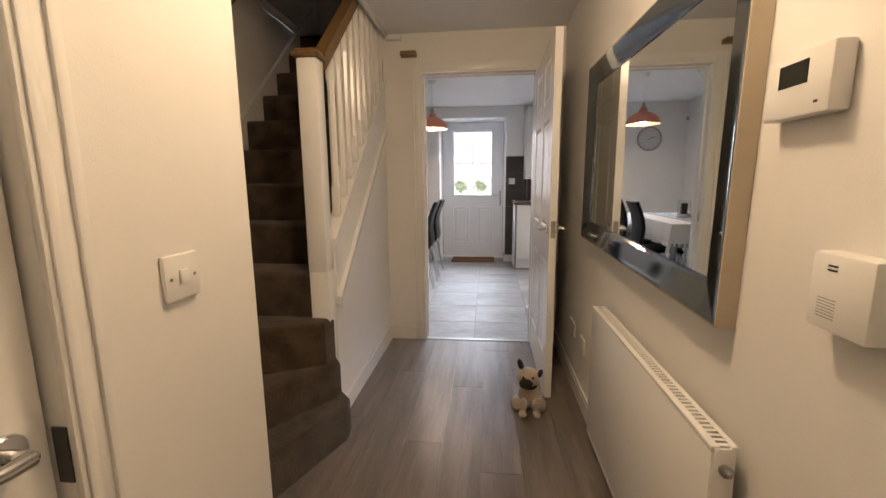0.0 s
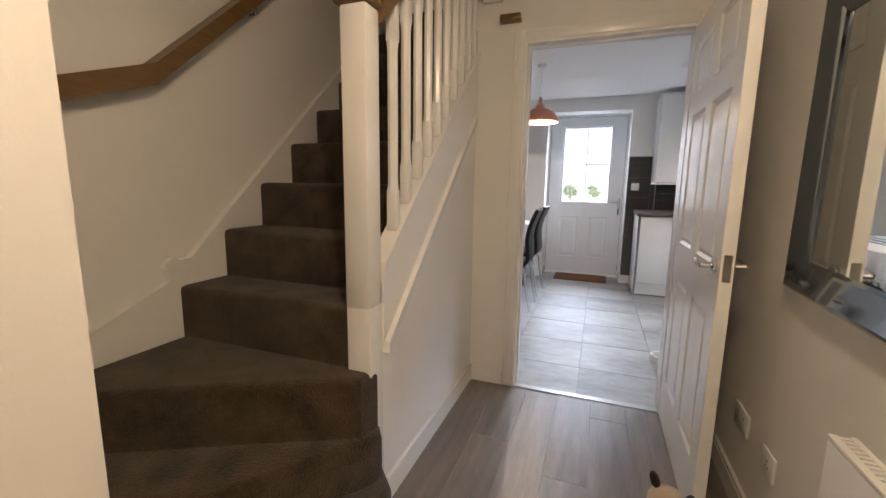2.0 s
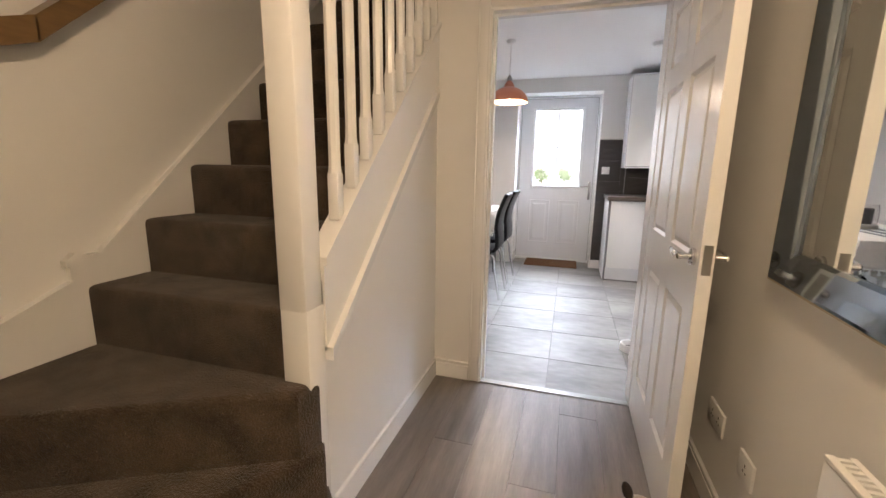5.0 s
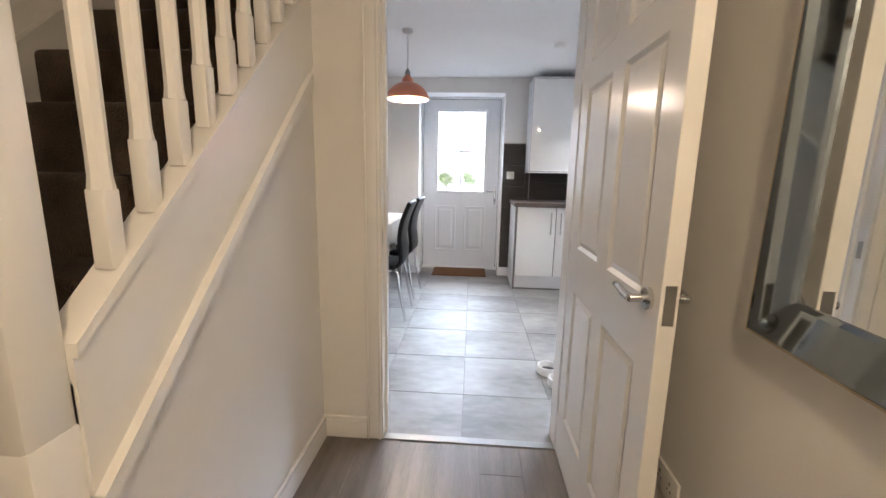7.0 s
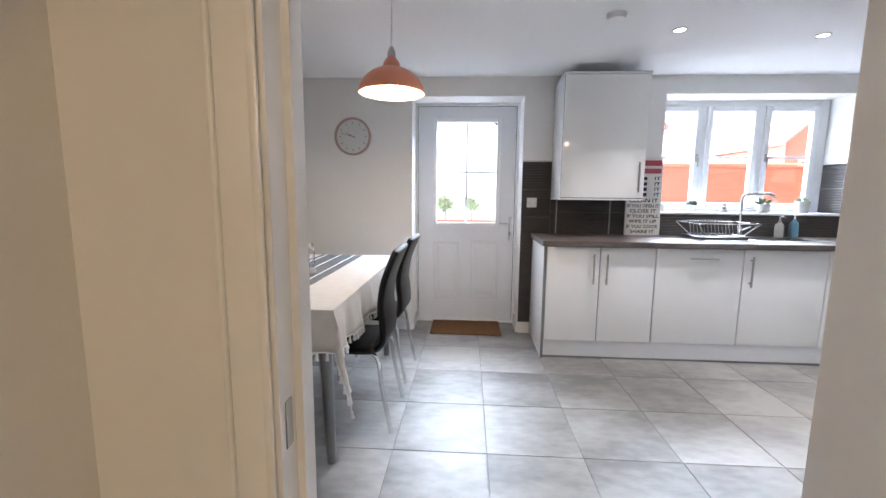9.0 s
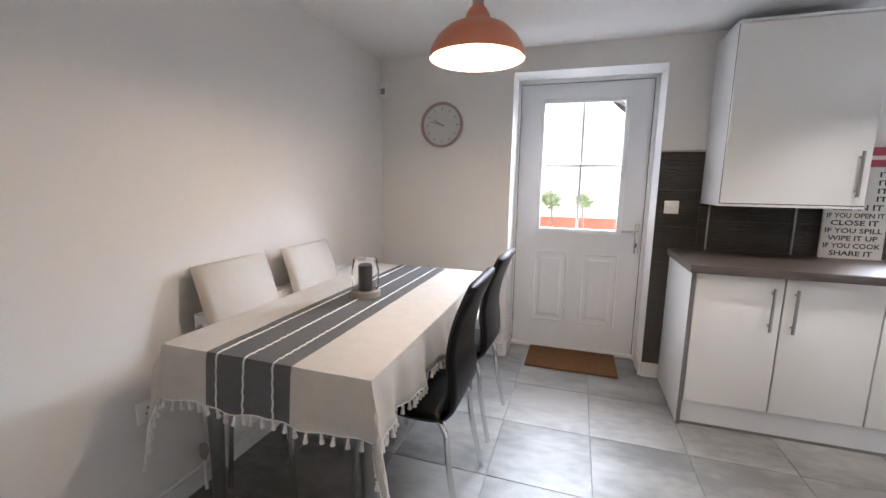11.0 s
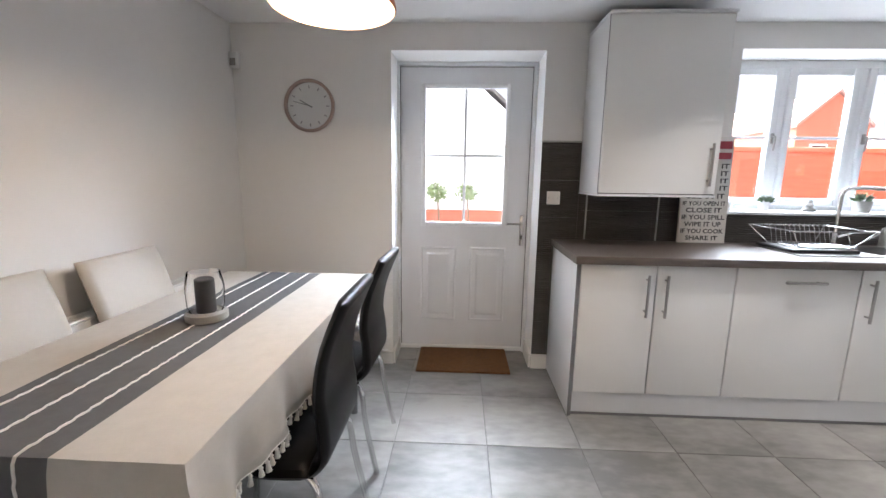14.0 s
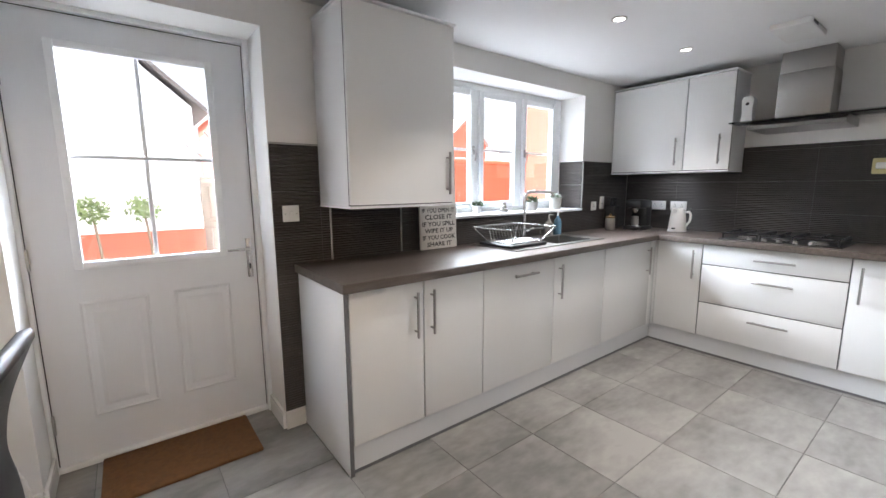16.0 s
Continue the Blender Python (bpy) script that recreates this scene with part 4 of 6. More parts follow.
def succulent(x, y, z, r, h, pot_mat, label, n=26, leaf=0.035):
    p = thing("potted_plant", (x, y, z), label, "plant", group="plants on the window sill")
    part("pot", LA((x, y, z), [(r * 0.8, 0), (r * 0.98, h * 0.9), (r, h), (r * 0.88, h), (r * 0.85, h * 0.85), (0.0, h * 0.84)], 20), pot_mat, p)
    bm = bmesh.new()
    for k in range(n):
        a, up = random.uniform(0, 6.283), random.uniform(0.15, 1.3)
        d = Vector((math.cos(a) * math.cos(up), math.sin(a) * math.cos(up), math.sin(up)))
        s = leaf * random.uniform(0.7, 1.2)
        b = Vector((x, y, z + h * 0.9)) + d * r * 0.3
        side = d.orthogonal().normalized() * s * 0.28
        m = b + d * s * 0.6
        vs = [bm.verts.new(q) for q in (b, m + side, b + d * s * 1.25, m - side)]
        v5 = bm.verts.new(m + d.cross(side).normalized() * s * 0.12)
        for i in range(4):
            bm.faces.new((vs[i], vs[(i + 1) % 4], v5))
        bm.faces.new(vs)
    part("leaves", bm, LEAF, p, "green fleshy leaves", smooth=False)


succulent(1.92, 6.68, 1.16, 0.032, 0.062, PLASTIC, "small succulent in a white pot on the sill", 30, 0.04)
succulent(2.56, 6.68, 1.16, 0.055, 0.075, CONCRETE, "spreading succulent in a grey pot on the sill", 46, 0.05)
succulent(2.89, 6.68, 1.16, 0.058, 0.105, CONCRETE, "green succulent in a ribbed grey metal pot on the sill", 36, 0.036)
o = thing("sill_ornament", (2.22, 6.68, 1.16), "small grey stone ornament on the window sill", "ornament")
bm = LA((2.22, 6.68, 1.16), [(0.035, 0), (0.038, 0.012), (0.03, 0.022), (0.018, 0.028), (0.024, 0.045), (0.014, 0.058), (0.017, 0.07), (0.01, 0.085), (0, 0.088)], 18)
part("figure", bm, CONCRETE, o)
o = thing("sill_pot", (1.66, 6.66, 1.16), "small white ceramic pot on the window sill", "pot")
part("cup", LA((1.66, 6.66, 1.16), [(0.03, 0), (0.036, 0.06), (0.033, 0.06), (0.028, 0.01), (0, 0.009)], 20), PLASTIC, o)

for x, y, matl, lab in ((2.60, 6.52, CONCRETE, "stone-coloured soap dispenser by the sink"), (2.72, 6.52, BLUE, "blue hand soap bottle by the sink")):
    s = thing("soap_bottle", (x, y, 0.9), lab, "soap bottle", group="soap bottles by the sink")
    tall = 0.13 if matl is CONCRETE else 0.15
    part("bottle", LA((x, y, 0.9005), [(0.03, 0), (0.033, 0.01), (0.033, tall * 0.75), (0.026, tall * 0.9), (0.012, tall), (0.012, tall + 0.012)], 20), matl, s)
    part("pump", T([(x, y, 0.9 + tall + 0.01), (x, y, 0.9 + tall + 0.045), (x + 0.008, y - 0.006, 0.9 + tall + 0.05), (x + 0.035, y - 0.02, 0.9 + tall + 0.046)], [0.006, 0.006, 0.007, 0.004], 8), PLASTIC if matl is BLUE else STEEL, s)

j = thing("storage_jar", (3.42, 6.44, 0.9), "small grey storage jar with a wooden lid on the worktop", "jar")
part("jar", LA((3.42, 6.44, 0.9005), [(0.04, 0), (0.045, 0.008), (0.045, 0.10), (0.04, 0.115)], 20), CONCRETE, j)
part("lid", LA((3.42, 6.44, 1.0155), [(0.041, 0), (0.041, 0.015), (0.01, 0.02), (0.013, 0.035), (0, 0.04)], 20), OAK, j)
c = thing("coffee_machine", (3.70, 6.33, 0.9), "black coffee machine with chrome trim on the worktop", "coffee machine")
part("base", bevelled(B(3.58, 3.80, 6.22, 6.40, 0.9005, 0.935), 0.01), BLACKP, c)
part("tower", bevelled(B(3.70, 3.82, 6.24, 6.38, 0.93, 1.17), 0.015), BLACKP, c)
part("head", bevelled(B(3.58, 3.78, 6.235, 6.385, 1.105, 1.185), 0.016), BLACKP, c)
part("drip_grille", bevelled(B(3.585, 3.69, 6.235, 6.385, 0.936, 0.944), 0.003), CHROME, c, "chrome drip grille")
part("spout", LA((3.635, 6.31, 1.06), [(0.018, 0), (0.028, 0.02), (0.03, 0.046)], 16), CHROME, c, "chrome spout")
part("jug", LA((3.635, 6.31, 0.9445), [(0.032, 0), (0.035, 0.02), (0.03, 0.075), (0.033, 0.085)], 16), STEEL, c, "steel milk jug")
b = thing("knife_block", (3.60, 6.50, 0.9), "black knife block in the worktop corner", "knife block")
part("block", bevelled(B(3.54, 3.64, 6.47, 6.58, 0.9005, 1.12), 0.01), BLACKP, b)
for k in range(3):
    part("knife_grip", bevelled(B(3.555 + 0.028 * k, 3.573 + 0.028 * k, 6.50, 6.53, 1.12, 1.20), 0.005), BLACKP, b)
k = thing("kettle", (3.77, 5.98, 0.9), "white electric jug kettle on the worktop", "kettle")
part("base", LA((3.77, 5.98, 0.9005), [(0.078, 0), (0.08, 0.006), (0.076, 0.02)], 28), PLASTIC, k)
part("body", LA((3.77, 5.98, 0.921), [(0.072, 0), (0.075, 0.01), (0.066, 0.10), (0.058, 0.17), (0.052, 0.185), (0.02, 0.193), (0, 0.194)], 28), PLASTIC, k)
part("lid_knob", LA((3.77, 5.98, 1.113), [(0.012, 0), (0.014, 0.012), (0, 0.018)], 14), PLASTIC, k)
part("handle", T([(3.765, 5.922, 1.075), (3.76, 5.885, 1.085), (3.758, 5.868, 1.06), (3.758, 5.872, 1.0), (3.762, 5.905, 0.955)], [0.011, 0.011, 0.010, 0.010, 0.010], 10), PLASTIC, k)
part("spout", P([(3.70, 1.07), (3.712, 1.105), (3.68, 1.108)], "y", 5.965, 5.995), PLASTIC, k)
part("switch", B(3.688, 3.70, 5.965, 5.995, 0.926, 0.938), BLACKP, k, "dark switch")


def plate(name, at, w, h, out, label, switch=False, group="", n=1):
    """A moulded wall plate: out is the axis it faces, with a sign."""
    x, y, z = at
    ax, s = out
    t = thing(name, at, label, "socket" if "socket" in name else "switch", group=group)
    d = 0.010 * s
    if ax == "x":
        bx = lambda a0, a1, b0, b1, c0, c1: (min(x + c0 * s, x + c1 * s), max(x + c0 * s, x + c1 * s), y + a0, y + a1, z + b0, z + b1)
    else:
        bx = lambda a0, a1, b0, b1, c0, c1: (x + a0, x + a1, min(y + c0 * s, y + c1 * s), max(y + c0 * s, y + c1 * s), z + b0, z + b1)
    part("plate", bevelled(B(*bx(-w / 2, w / 2, -h / 2, h / 2, 0.0006, 0.010)), 0.003), PLASTIC, t)
    if switch:
        r = part("rocker", bevelled(B(*bx(-0.011, 0.011, -0.012, 0.014, 0.0095, 0.0155)), 0.002), PLASTIC, t)
        for q in (-w / 2 + 0.014, w / 2 - 0.014):
            part("screw", B(*bx(q - 0.003, q + 0.003, -0.004, 0.002, 0.0095, 0.0108)), STEEL, t)
    else:
        for i in range(n):
            off = (i - (n - 1) / 2) * 0.06
            part("socket_hole", B(*bx(off - 0.003, off + 0.003, 0.006, 0.016, 0.0098, 0.0104)), BLACKP, t)
            part("socket_hole", B(*bx(off - 0.012, off - 0.006, -0.012, -0.006, 0.0098, 0.0104)), BLACKP, t)
            part("socket_hole", B(*bx(off + 0.006, off + 0.012, -0.012, -0.006, 0.0098, 0.0104)), BLACKP, t)
    return t


plate("light_switch", (0.475, BY - 0.008, 1.229), 0.088, 0.088, ("y", -1), "white plastic light switch on dark ribbed tiles", True)
plate("light_switch", (HL, 0.963, 1.047), 0.088, 0.086, ("x", 1), "white plastic light switch on the hall wall", True)
for x, n, w in ((3.36, 1, 0.086), (3.50, 1, 0.07)):
    plate("wall_socket", (x, BY - 0.008, 1.175 + (0.03 if x > 3.4 else 0)), w, 0.086 if x < 3.4 else 0.12, ("y", -1), "white plastic wall socket on dark ribbed tiles", group="worktop sockets")
for y in (6.25, 6.06):
    plate("wall_socket", (RX - 0.008, y, 1.175), 0.146, 0.086, ("x", -1), "white double wall socket on dark ribbed tiles", group="worktop sockets", n=2)
plate("wall_socket", (HR, 2.72, 0.345), 0.146, 0.086, ("x", -1), "white double wall socket low on the hall wall", group="hall sockets", n=2)
plate("wall_socket", (HR, 2.45, 0.335), 0.10, 0.086, ("x", -1), "white wall socket low on the hall wall", group="hall sockets")
plate("wall_socket", (LX, 4.55, 0.48), 0.146, 0.086, ("x", 1), "white double wall socket beside the dining table", n=2)

# hob and hood
hob = thing("gas_hob", (3.69, 5.17, 0.9), "black glass gas hob with iron pan supports and steel burners", "hob")
part("glass_plate", bevelled(B(3.45, 3.92, 4.82, 5.54, 0.9005, 0.908), 0.003), BLACKP, hob)
for x, y, r in ((3.56, 5.40, 0.035), (3.80, 5.40, 0.045), (3.68, 5.18, 0.06), (3.56, 4.96, 0.045), (3.80, 4.96, 0.035)):
    bn = part("burner", LA((x, y, 0.908), [(r * 1.25, 0), (r * 1.2, 0.008), (r, 0.01), (r, 0.02), (r * 0.8, 0.024), (0, 0.025)], 20), STEEL, hob, "steel burner")
    part("burner_cap", LA((x, y, 0.932), [(r * 0.8, 0), (r * 0.8, 0.006), (0, 0.008)], 18), BLACKP, bn)
for y0, y1 in ((4.84, 5.08), (5.09, 5.28), (5.29, 5.52)):
    bm = bmesh.new()
    for q in ((3.48, y0, 3.89, y0 + 0.01), (3.48, y1 - 0.01, 3.89, y1), (3.48, y0, 3.49, y1), (3.88, y0, 3.89, y1), (3.48, (y0 + y1) / 2 - 0.005, 3.89, (y0 + y1) / 2 + 0.005), (3.68, y0, 3.69, y1)):
        box(bm, q[0], q[2], q[1], q[3], 0.938, 0.950)
    for qx in (3.48, 3.88):
        for qy in (y0, y1 - 0.01):
            box(bm, qx, qx + 0.01, qy, qy + 0.01, 0.908, 0.939)
    part("pan_support", bm, BLACKP, hob, "black iron pan support", smooth=False)
for k in range(5):
    part("knob", LA((3.475, 4.98 + 0.09 * k, 0.908), [(0.018, 0), (0.017, 0.016), (0.014, 0.02), (0, 0.02)], 16), STEEL, hob, "steel control knob")

hood = thing("cooker_hood", (3.8, 5.16, 1.78), "stainless steel chimney cooker hood with a glass canopy", "cooker hood")
part("chimney", bevelled(B(3.72, RX - 0.002, 5.02, 5.33, 1.83, 2.18), 0.003), STEEL, hood)
part("chimney_top", bevelled(B(3.725, RX - 0.002, 5.025, 5.325, 2.183, KC - 0.001), 0.003), STEEL, hood)
part("body", bevelled(P([(3.52, 1.775), (RX - 0.002, 1.775), (RX - 0.002, 1.832), (3.60, 1.832), (3.52, 1.80)], "y", 4.90, 5.44), 0.004), STEEL, hood)
part("canopy", bevelled(B(3.50, RX - 0.002, 4.66, 5.56, 1.8335, 1.842), 0.002), clear("tinted_glass", (0.75, 0.80, 0.80)), hood, "clear glass canopy")
af = thing("air_freshener", (3.70, 5.49, 1.842), "white automatic air freshener standing on the hood glass", "air freshener")
part("body", bevelled(P([(5.455, 1.8425), (5.535, 1.8425), (5.527, 1.92), (5.535, 2.02), (5.52, 2.045), (5.47, 2.045), (5.455, 2.02), (5.462, 1.92)], "x", 3.66, 3.74), 0.008), PLASTIC, af)
part("nozzle", LA((3.659, 5.495, 1.99), [(0.012, 0), (0.012, -0.003), (0, -0.003)], 14, "x"), BLACKP, af)
pa = thing("plug_in_freshener", (3.95, 4.77, 1.50), "yellowed plug-in air freshener at the splashback", "air freshener")
part("body", bevelled(B(3.93, 3.961, 4.70, 4.80, 1.44, 1.55), 0.010), CREAMPL, pa)
part("bulb", bevelled(B(3.91, 3.935, 4.72, 4.78, 1.475, 1.52), 0.010), PLASTIC, pa)
part("bottle", LA((3.945, 4.75, 1.55), [(0.022, 0), (0.024, 0.03), (0.010, 0.045), (0.010, 0.06)], 14), GLASS, pa)

# ceiling fittings
for i, (x, y) in enumerate(DOWNLIGHTS):
    d = thing("downlight", (x, y, KC), "round recessed ceiling downlight with a steel rim", "downlight", group="ceiling downlights")
    part("rim", LA((x, y, KC), [(0.044, -0.0005), (0.044, -0.004), (0.038, -0.007), (0.033, -0.005), (0.032, -0.0008)], 22), STEEL, d)
    part("lens", LA((x, y, KC - 0.003), [(0.032, 0), (0.028, -0.002), (0, -0.003)], 18), LIT, d, "lit glass lens")
    lamp("downlight_beam", "SPOT", 42, (1.0, 0.92, 0.83), look((x, y, KC - 0.02), (x, y, 0)), radius=0.03, cone=95)
v = thing("ceiling_vent", (3.2, 5.12, KC), "white rectangular ceiling vent box with a dark slot", "vent")
part("box", bevelled(B(2.98, 3.36, 5.02, 5.22, KC - 0.035, KC - 0.0005), 0.008), PLASTIC, v)
part("slot", B(3.02, 3.12, 5.017, 5.021, KC - 0.026, KC - 0.012), BLACKP, v, "dark slot")
sm = thing("smoke_alarm", (0.73, 5.36, KC), "white round smoke alarm on the kitchen ceiling", "smoke alarm")
part("base", LA((0.73, 5.36, KC), [(0.055, -0.0005), (0.055, -0.012), (0.048, -0.03), (0.03, -0.036), (0, -0.037)], 24), PLASTIC, sm)

pendant = thing("pendant_lamp", (-0.51, 5.0, 1.81), "lit copper-pink dome pendant lamp over the dining table", "pendant lamp")
at = (-0.51, 5.0, 1.812)
outer = [(0.172, 0), (0.174, 0.006), (0.166, 0.035), (0.145, 0.070), (0.110, 0.102), (0.070, 0.122), (0.046, 0.130), (0.042, 0.150), (0.032, 0.168), (0.022, 0.178), (0.020, 0.186)]
inner = [(0.169, 0.001), (0.161, 0.034), (0.140, 0.068), (0.106, 0.098), (0.066, 0.117), (0.0, 0.121)]
part("shade", LA(at, outer, 40, "z", False), COPPER, pendant, "copper-pink enamel shade")
part("shade_lining", LA(at, inner, 40, "z", False), SHADEIN, pendant, "cream inside of the shade, lit by its bulb")
part("cap", LA((at[0], at[1], 1.995), [(0.021, 0), (0.021, 0.02), (0.012, 0.04), (0.006, 0.05)], 16), STEEL, pendant)
part("cord", T([(at[0], at[1], 2.04), (at[0], at[1], KC - 0.03)], 0.0035, 8), PLASTIC, pendant)
part("ceiling_rose", LA((at[0], at[1], KC), [(0.042, -0.0005), (0.042, -0.01), (0.03, -0.028), (0.008, -0.034)], 24), PLASTIC, pendant)
part("bulb", LA((at[0], at[1], 1.875), [(0, -0.045), (0.02, -0.038), (0.03, -0.015), (0.026, 0.01), (0.014, 0.035), (0.014, 0.055)], 18), LIT, pendant, "lit bulb")

hl = thing("hall_ceiling_lamp", (0.1, 1.15, HC), "warm lit round lamp under the hall ceiling", "ceiling lamp")
part("rim", LA((0.1, 1.15, HC), [(0.07, -0.0005), (0.07, -0.02), (0.03, -0.03), (0.012, -0.032), (0.012, -0.09), (0, -0.09)], 28), PLASTIC, hl)
part("lens", LA((0.1, 1.15, HC - 0.088), [(0.015, 0), (0.045, -0.008), (0.05, -0.02), (0.03, -0.03), (0, -0.032)], 24), HALLGLOW, hl, "warm lit lens")

# clock, sensor
ck = thing("wall_clock", (-1.164, BY, 1.64), "round wall clock with a pale face and copper rim", "clock")
cc = (-1.164, BY - 0.001, 1.811)
part("rim", LA(cc, [(0.155, 0), (0.168, -0.006), (0.17, -0.028), (0.163, -0.036), (0.150, -0.030), (0.149, -0.012)], 48, "y"), mat("copper_rim", (0.40, 0.30, 0.26), 0.35, 0.5), ck, "copper rim")
part("dial", LA(cc, [(0.1495, -0.010), (0.1495, -0.013), (0.0, -0.0132)], 40, "y"), mat("pale_dial", (0.62, 0.62, 0.61), 0.5, var=0.02), ck)


def clock_bar(angle, r0, r1, w, y):
    a = radians(90 - angle)
    d, n = Vector((math.cos(a), 0, math.sin(a))), Vector((-math.sin(a), 0, math.cos(a)))
    bm, c0 = bmesh.new(), Vector(cc) + Vector((0, y, 0))
    q = [c0 + d * r0 - n * w, c0 + d * r1 - n * w * 0.6, c0 + d * r1 + n * w * 0.6, c0 + d * r0 + n * w]
    lo, hi = [bm.verts.new(p) for p in q], [bm.verts.new(p + Vector((0, -0.002, 0))) for p in q]
    bm.faces.new(lo), bm.faces.new(hi[::-1])
    for i in range(4):
        bm.faces.new((lo[i], hi[i], hi[(i + 1) % 4], lo[(i + 1) % 4]))
    return bm


GREY = mat("clock_grey", (0.22, 0.22, 0.22), 0.5)
for i in range(12):
    part("hour_mark", clock_bar(30 * i, 0.112, 0.132, 0.004, -0.0134), GREY, ck)
part("hour_pointer", clock_bar(300, -0.02, 0.075, 0.005, -0.017), GREY, ck)
part("minute_pointer", clock_bar(285, -0.02, 0.11, 0.0035, -0.020), GREY, ck)
se = thing("alarm_sensor", (LX + 0.03, BY - 0.03, 2.05), "small white alarm sensor in the wall corner", "sensor")
part("housing", bevelled(B(LX + 0.002, LX + 0.062, BY - 0.05, BY - 0.002, 2.045, 2.145), 0.010), PLASTIC, se)
part("lens", bevelled(B(LX + 0.014, LX + 0.05, BY - 0.056, BY - 0.049, 2.055, 2.10), 0.004), CONCRETE, se, "grey lens")

# door mat
mt = thing("door_mat", (-0.11, 6.7, 0), "brown coir door mat at the back door", "door mat")
part("fibre_pad", bevelled(B(-0.44, 0.225, 6.47, 6.875, 0.0005, 0.018), 0.006), COIR, mt)

# ---- dining table, cloth, chairs ----
TX0, TX1, TY0, TY1, TZ = -1.49, -0.68, 4.475, 6.06, 0.795
table = thing("dining_table", (-1.085, 5.26, 0), "dining table under a cloth, on grey steel legs", "table")
part("tabletop", bevelled(B(TX0 + 0.01, TX1 - 0.01, TY0 + 0.01, TY1 - 0.01, TZ - 0.04, TZ - 0.004), 0.004), UNITSIDE, table)
LEGM = mat("grey_leg_steel", (0.22, 0.22, 0.22), 0.35, 0.9)
for x in (TX0 + 0.08, TX1 - 0.08):
    for y in (TY0 + 0.12, TY1 - 0.12):
        part("leg", T([(x, y, TZ - 0.04), (x + (0.02 if x > -1 else -0.02), y, 0.002)], [0.034, 0.022], 14), LEGM, table)

cloth = thing("tablecloth", (-1.085, 5.26, TZ), "natural linen tablecloth with grey stripes and white tassels", "tablecloth")
SX0, SX1 = -1.293, -0.953


def cloth_mesh():
    """The cloth as one sheet: flat on top, hanging over four sides with folds."""
    D = 0.185
    ux = [TX0 - 0.004 - D * (1 - k / 6) for k in range(6)] + [TX0 - 0.004 + (TX1 - TX0 + 0.008) * k / 36 for k in range(37)] + [TX1 + 0.004 + D * (k + 1) / 6 for k in range(6)]
    uy = [TY0 - 0.004 - D * (1 - k / 6) for k in range(6)] + [TY0 - 0.004 + (TY1 - TY0 + 0.008) * k / 60 for k in range(61)] + [TY1 + 0.004 + D * (k + 1) / 6 for k in range(6)]
    bm = bmesh.new()
    grid = {}
    for i, x in enumerate(ux):
        for j, y in enumerate(uy):
            ox = max(0, TX0 - 0.004 - x, x - TX1 - 0.004)
            oy = max(0, TY0 - 0.004 - y, y - TY1 - 0.004)
            sx, sy = (-1 if x < -1.085 else 1), (-1 if y < 5.26 else 1)
            cx_, cy_ = min(max(x, TX0 - 0.004), TX1 + 0.004), min(max(y, TY0 - 0.004), TY1 + 0.004)
            drop = math.hypot(ox, oy) * (1.0 + 0.55 * min(ox, oy) / (max(ox, oy) + 1e-6))
            px, py = cx_, cy_
            if ox or oy:
                f = min(1, drop / 0.18)
                wob = 0.016 * f * math.sin((y if ox > oy else x) * 21 + 1.3) + 0.008 * f * math.sin((y if ox > oy else x) * 47)
                flare = 0.10
                if ox and not oy:
                    px += sx * (ox * flare + wob + 0.004)
                elif oy and not ox:
                    py += sy * (oy * flare + wob * 0.6 + 0.004)
                else:
                    # a corner falls in a fold that points outwards
                    k = min(ox, oy) / 0.185
                    px += sx * (0.02 + 0.10 * k * (ox / (ox + oy)) + 0.03 * k) * (1 if sx > 0 else 0.3)
                    py += sy * (0.02 + 0.10 * k * (oy / (ox + oy)) + 0.01 * k)
            z = TZ - drop + 0.0015 * noise.noise((x * 9, y * 9, 0))
            grid[i, j] = bm.verts.new((px, py, z))
    for i in range(len(ux) - 1):
        for j in range(len(uy) - 1):
            f = bm.faces.new((grid[i, j], grid[i + 1, j], grid[i + 1, j + 1], grid[i, j + 1]))
            mid = (ux[i] + ux[i + 1]) / 2
            f.material_index = 1 if SX0 < mid < SX1 else 0
    hem = []
    nx, ny = len(ux), len(uy)
    for i in range(nx):
        hem.append(grid[i, 0].co.copy())
    for j in range(1, ny):
        hem.append(grid[nx - 1, j].co.copy())
    for i in range(nx - 2, -1, -1):
        hem.append(grid[i, ny - 1].co.copy())
    for j in range(ny - 2, 0, -1):
        hem.append(grid[0, j].co.copy())
    lines = []
    for sxx in (SX0 + 0.045, (SX0 + SX1) / 2, SX1 - 0.062):
        i = min(range(nx), key=lambda q: abs(ux[q] - sxx))
        lines.append([grid[i, j].co + Vector((0, -0.003 if uy[j] < TY0 else 0, 0.003)) for j in range(ny)])
    return bm, hem, lines


bm, hem, lines = cloth_mesh()
sheet = part("sheet", bm, LINEN, cloth)
sheet.data.materials.append(STRIPE)
sol = sheet.modifiers.new("thickness", "SOLIDIFY")
sol.thickness, sol.offset = 0.0022, 1
for ln in lines:
    fine = []
    for a, b in zip(ln, ln[1:]):
        n = max(1, int((b - a).length / 0.012))
        fine += [a.lerp(b, q / n) for q in range(n)]
    pts = [p + Vector((0.0022 * math.sin(2.2 * q), 0, 0.001 * math.cos(2.2 * q))) for q, p in enumerate(fine)]
    part("braid", T(pts, 0.0036, 5), STITCH, cloth, "white braided line")
part("hem_cord", T(hem + [hem[0]], 0.0035, 6), STITCH, cloth, "white hem cord")
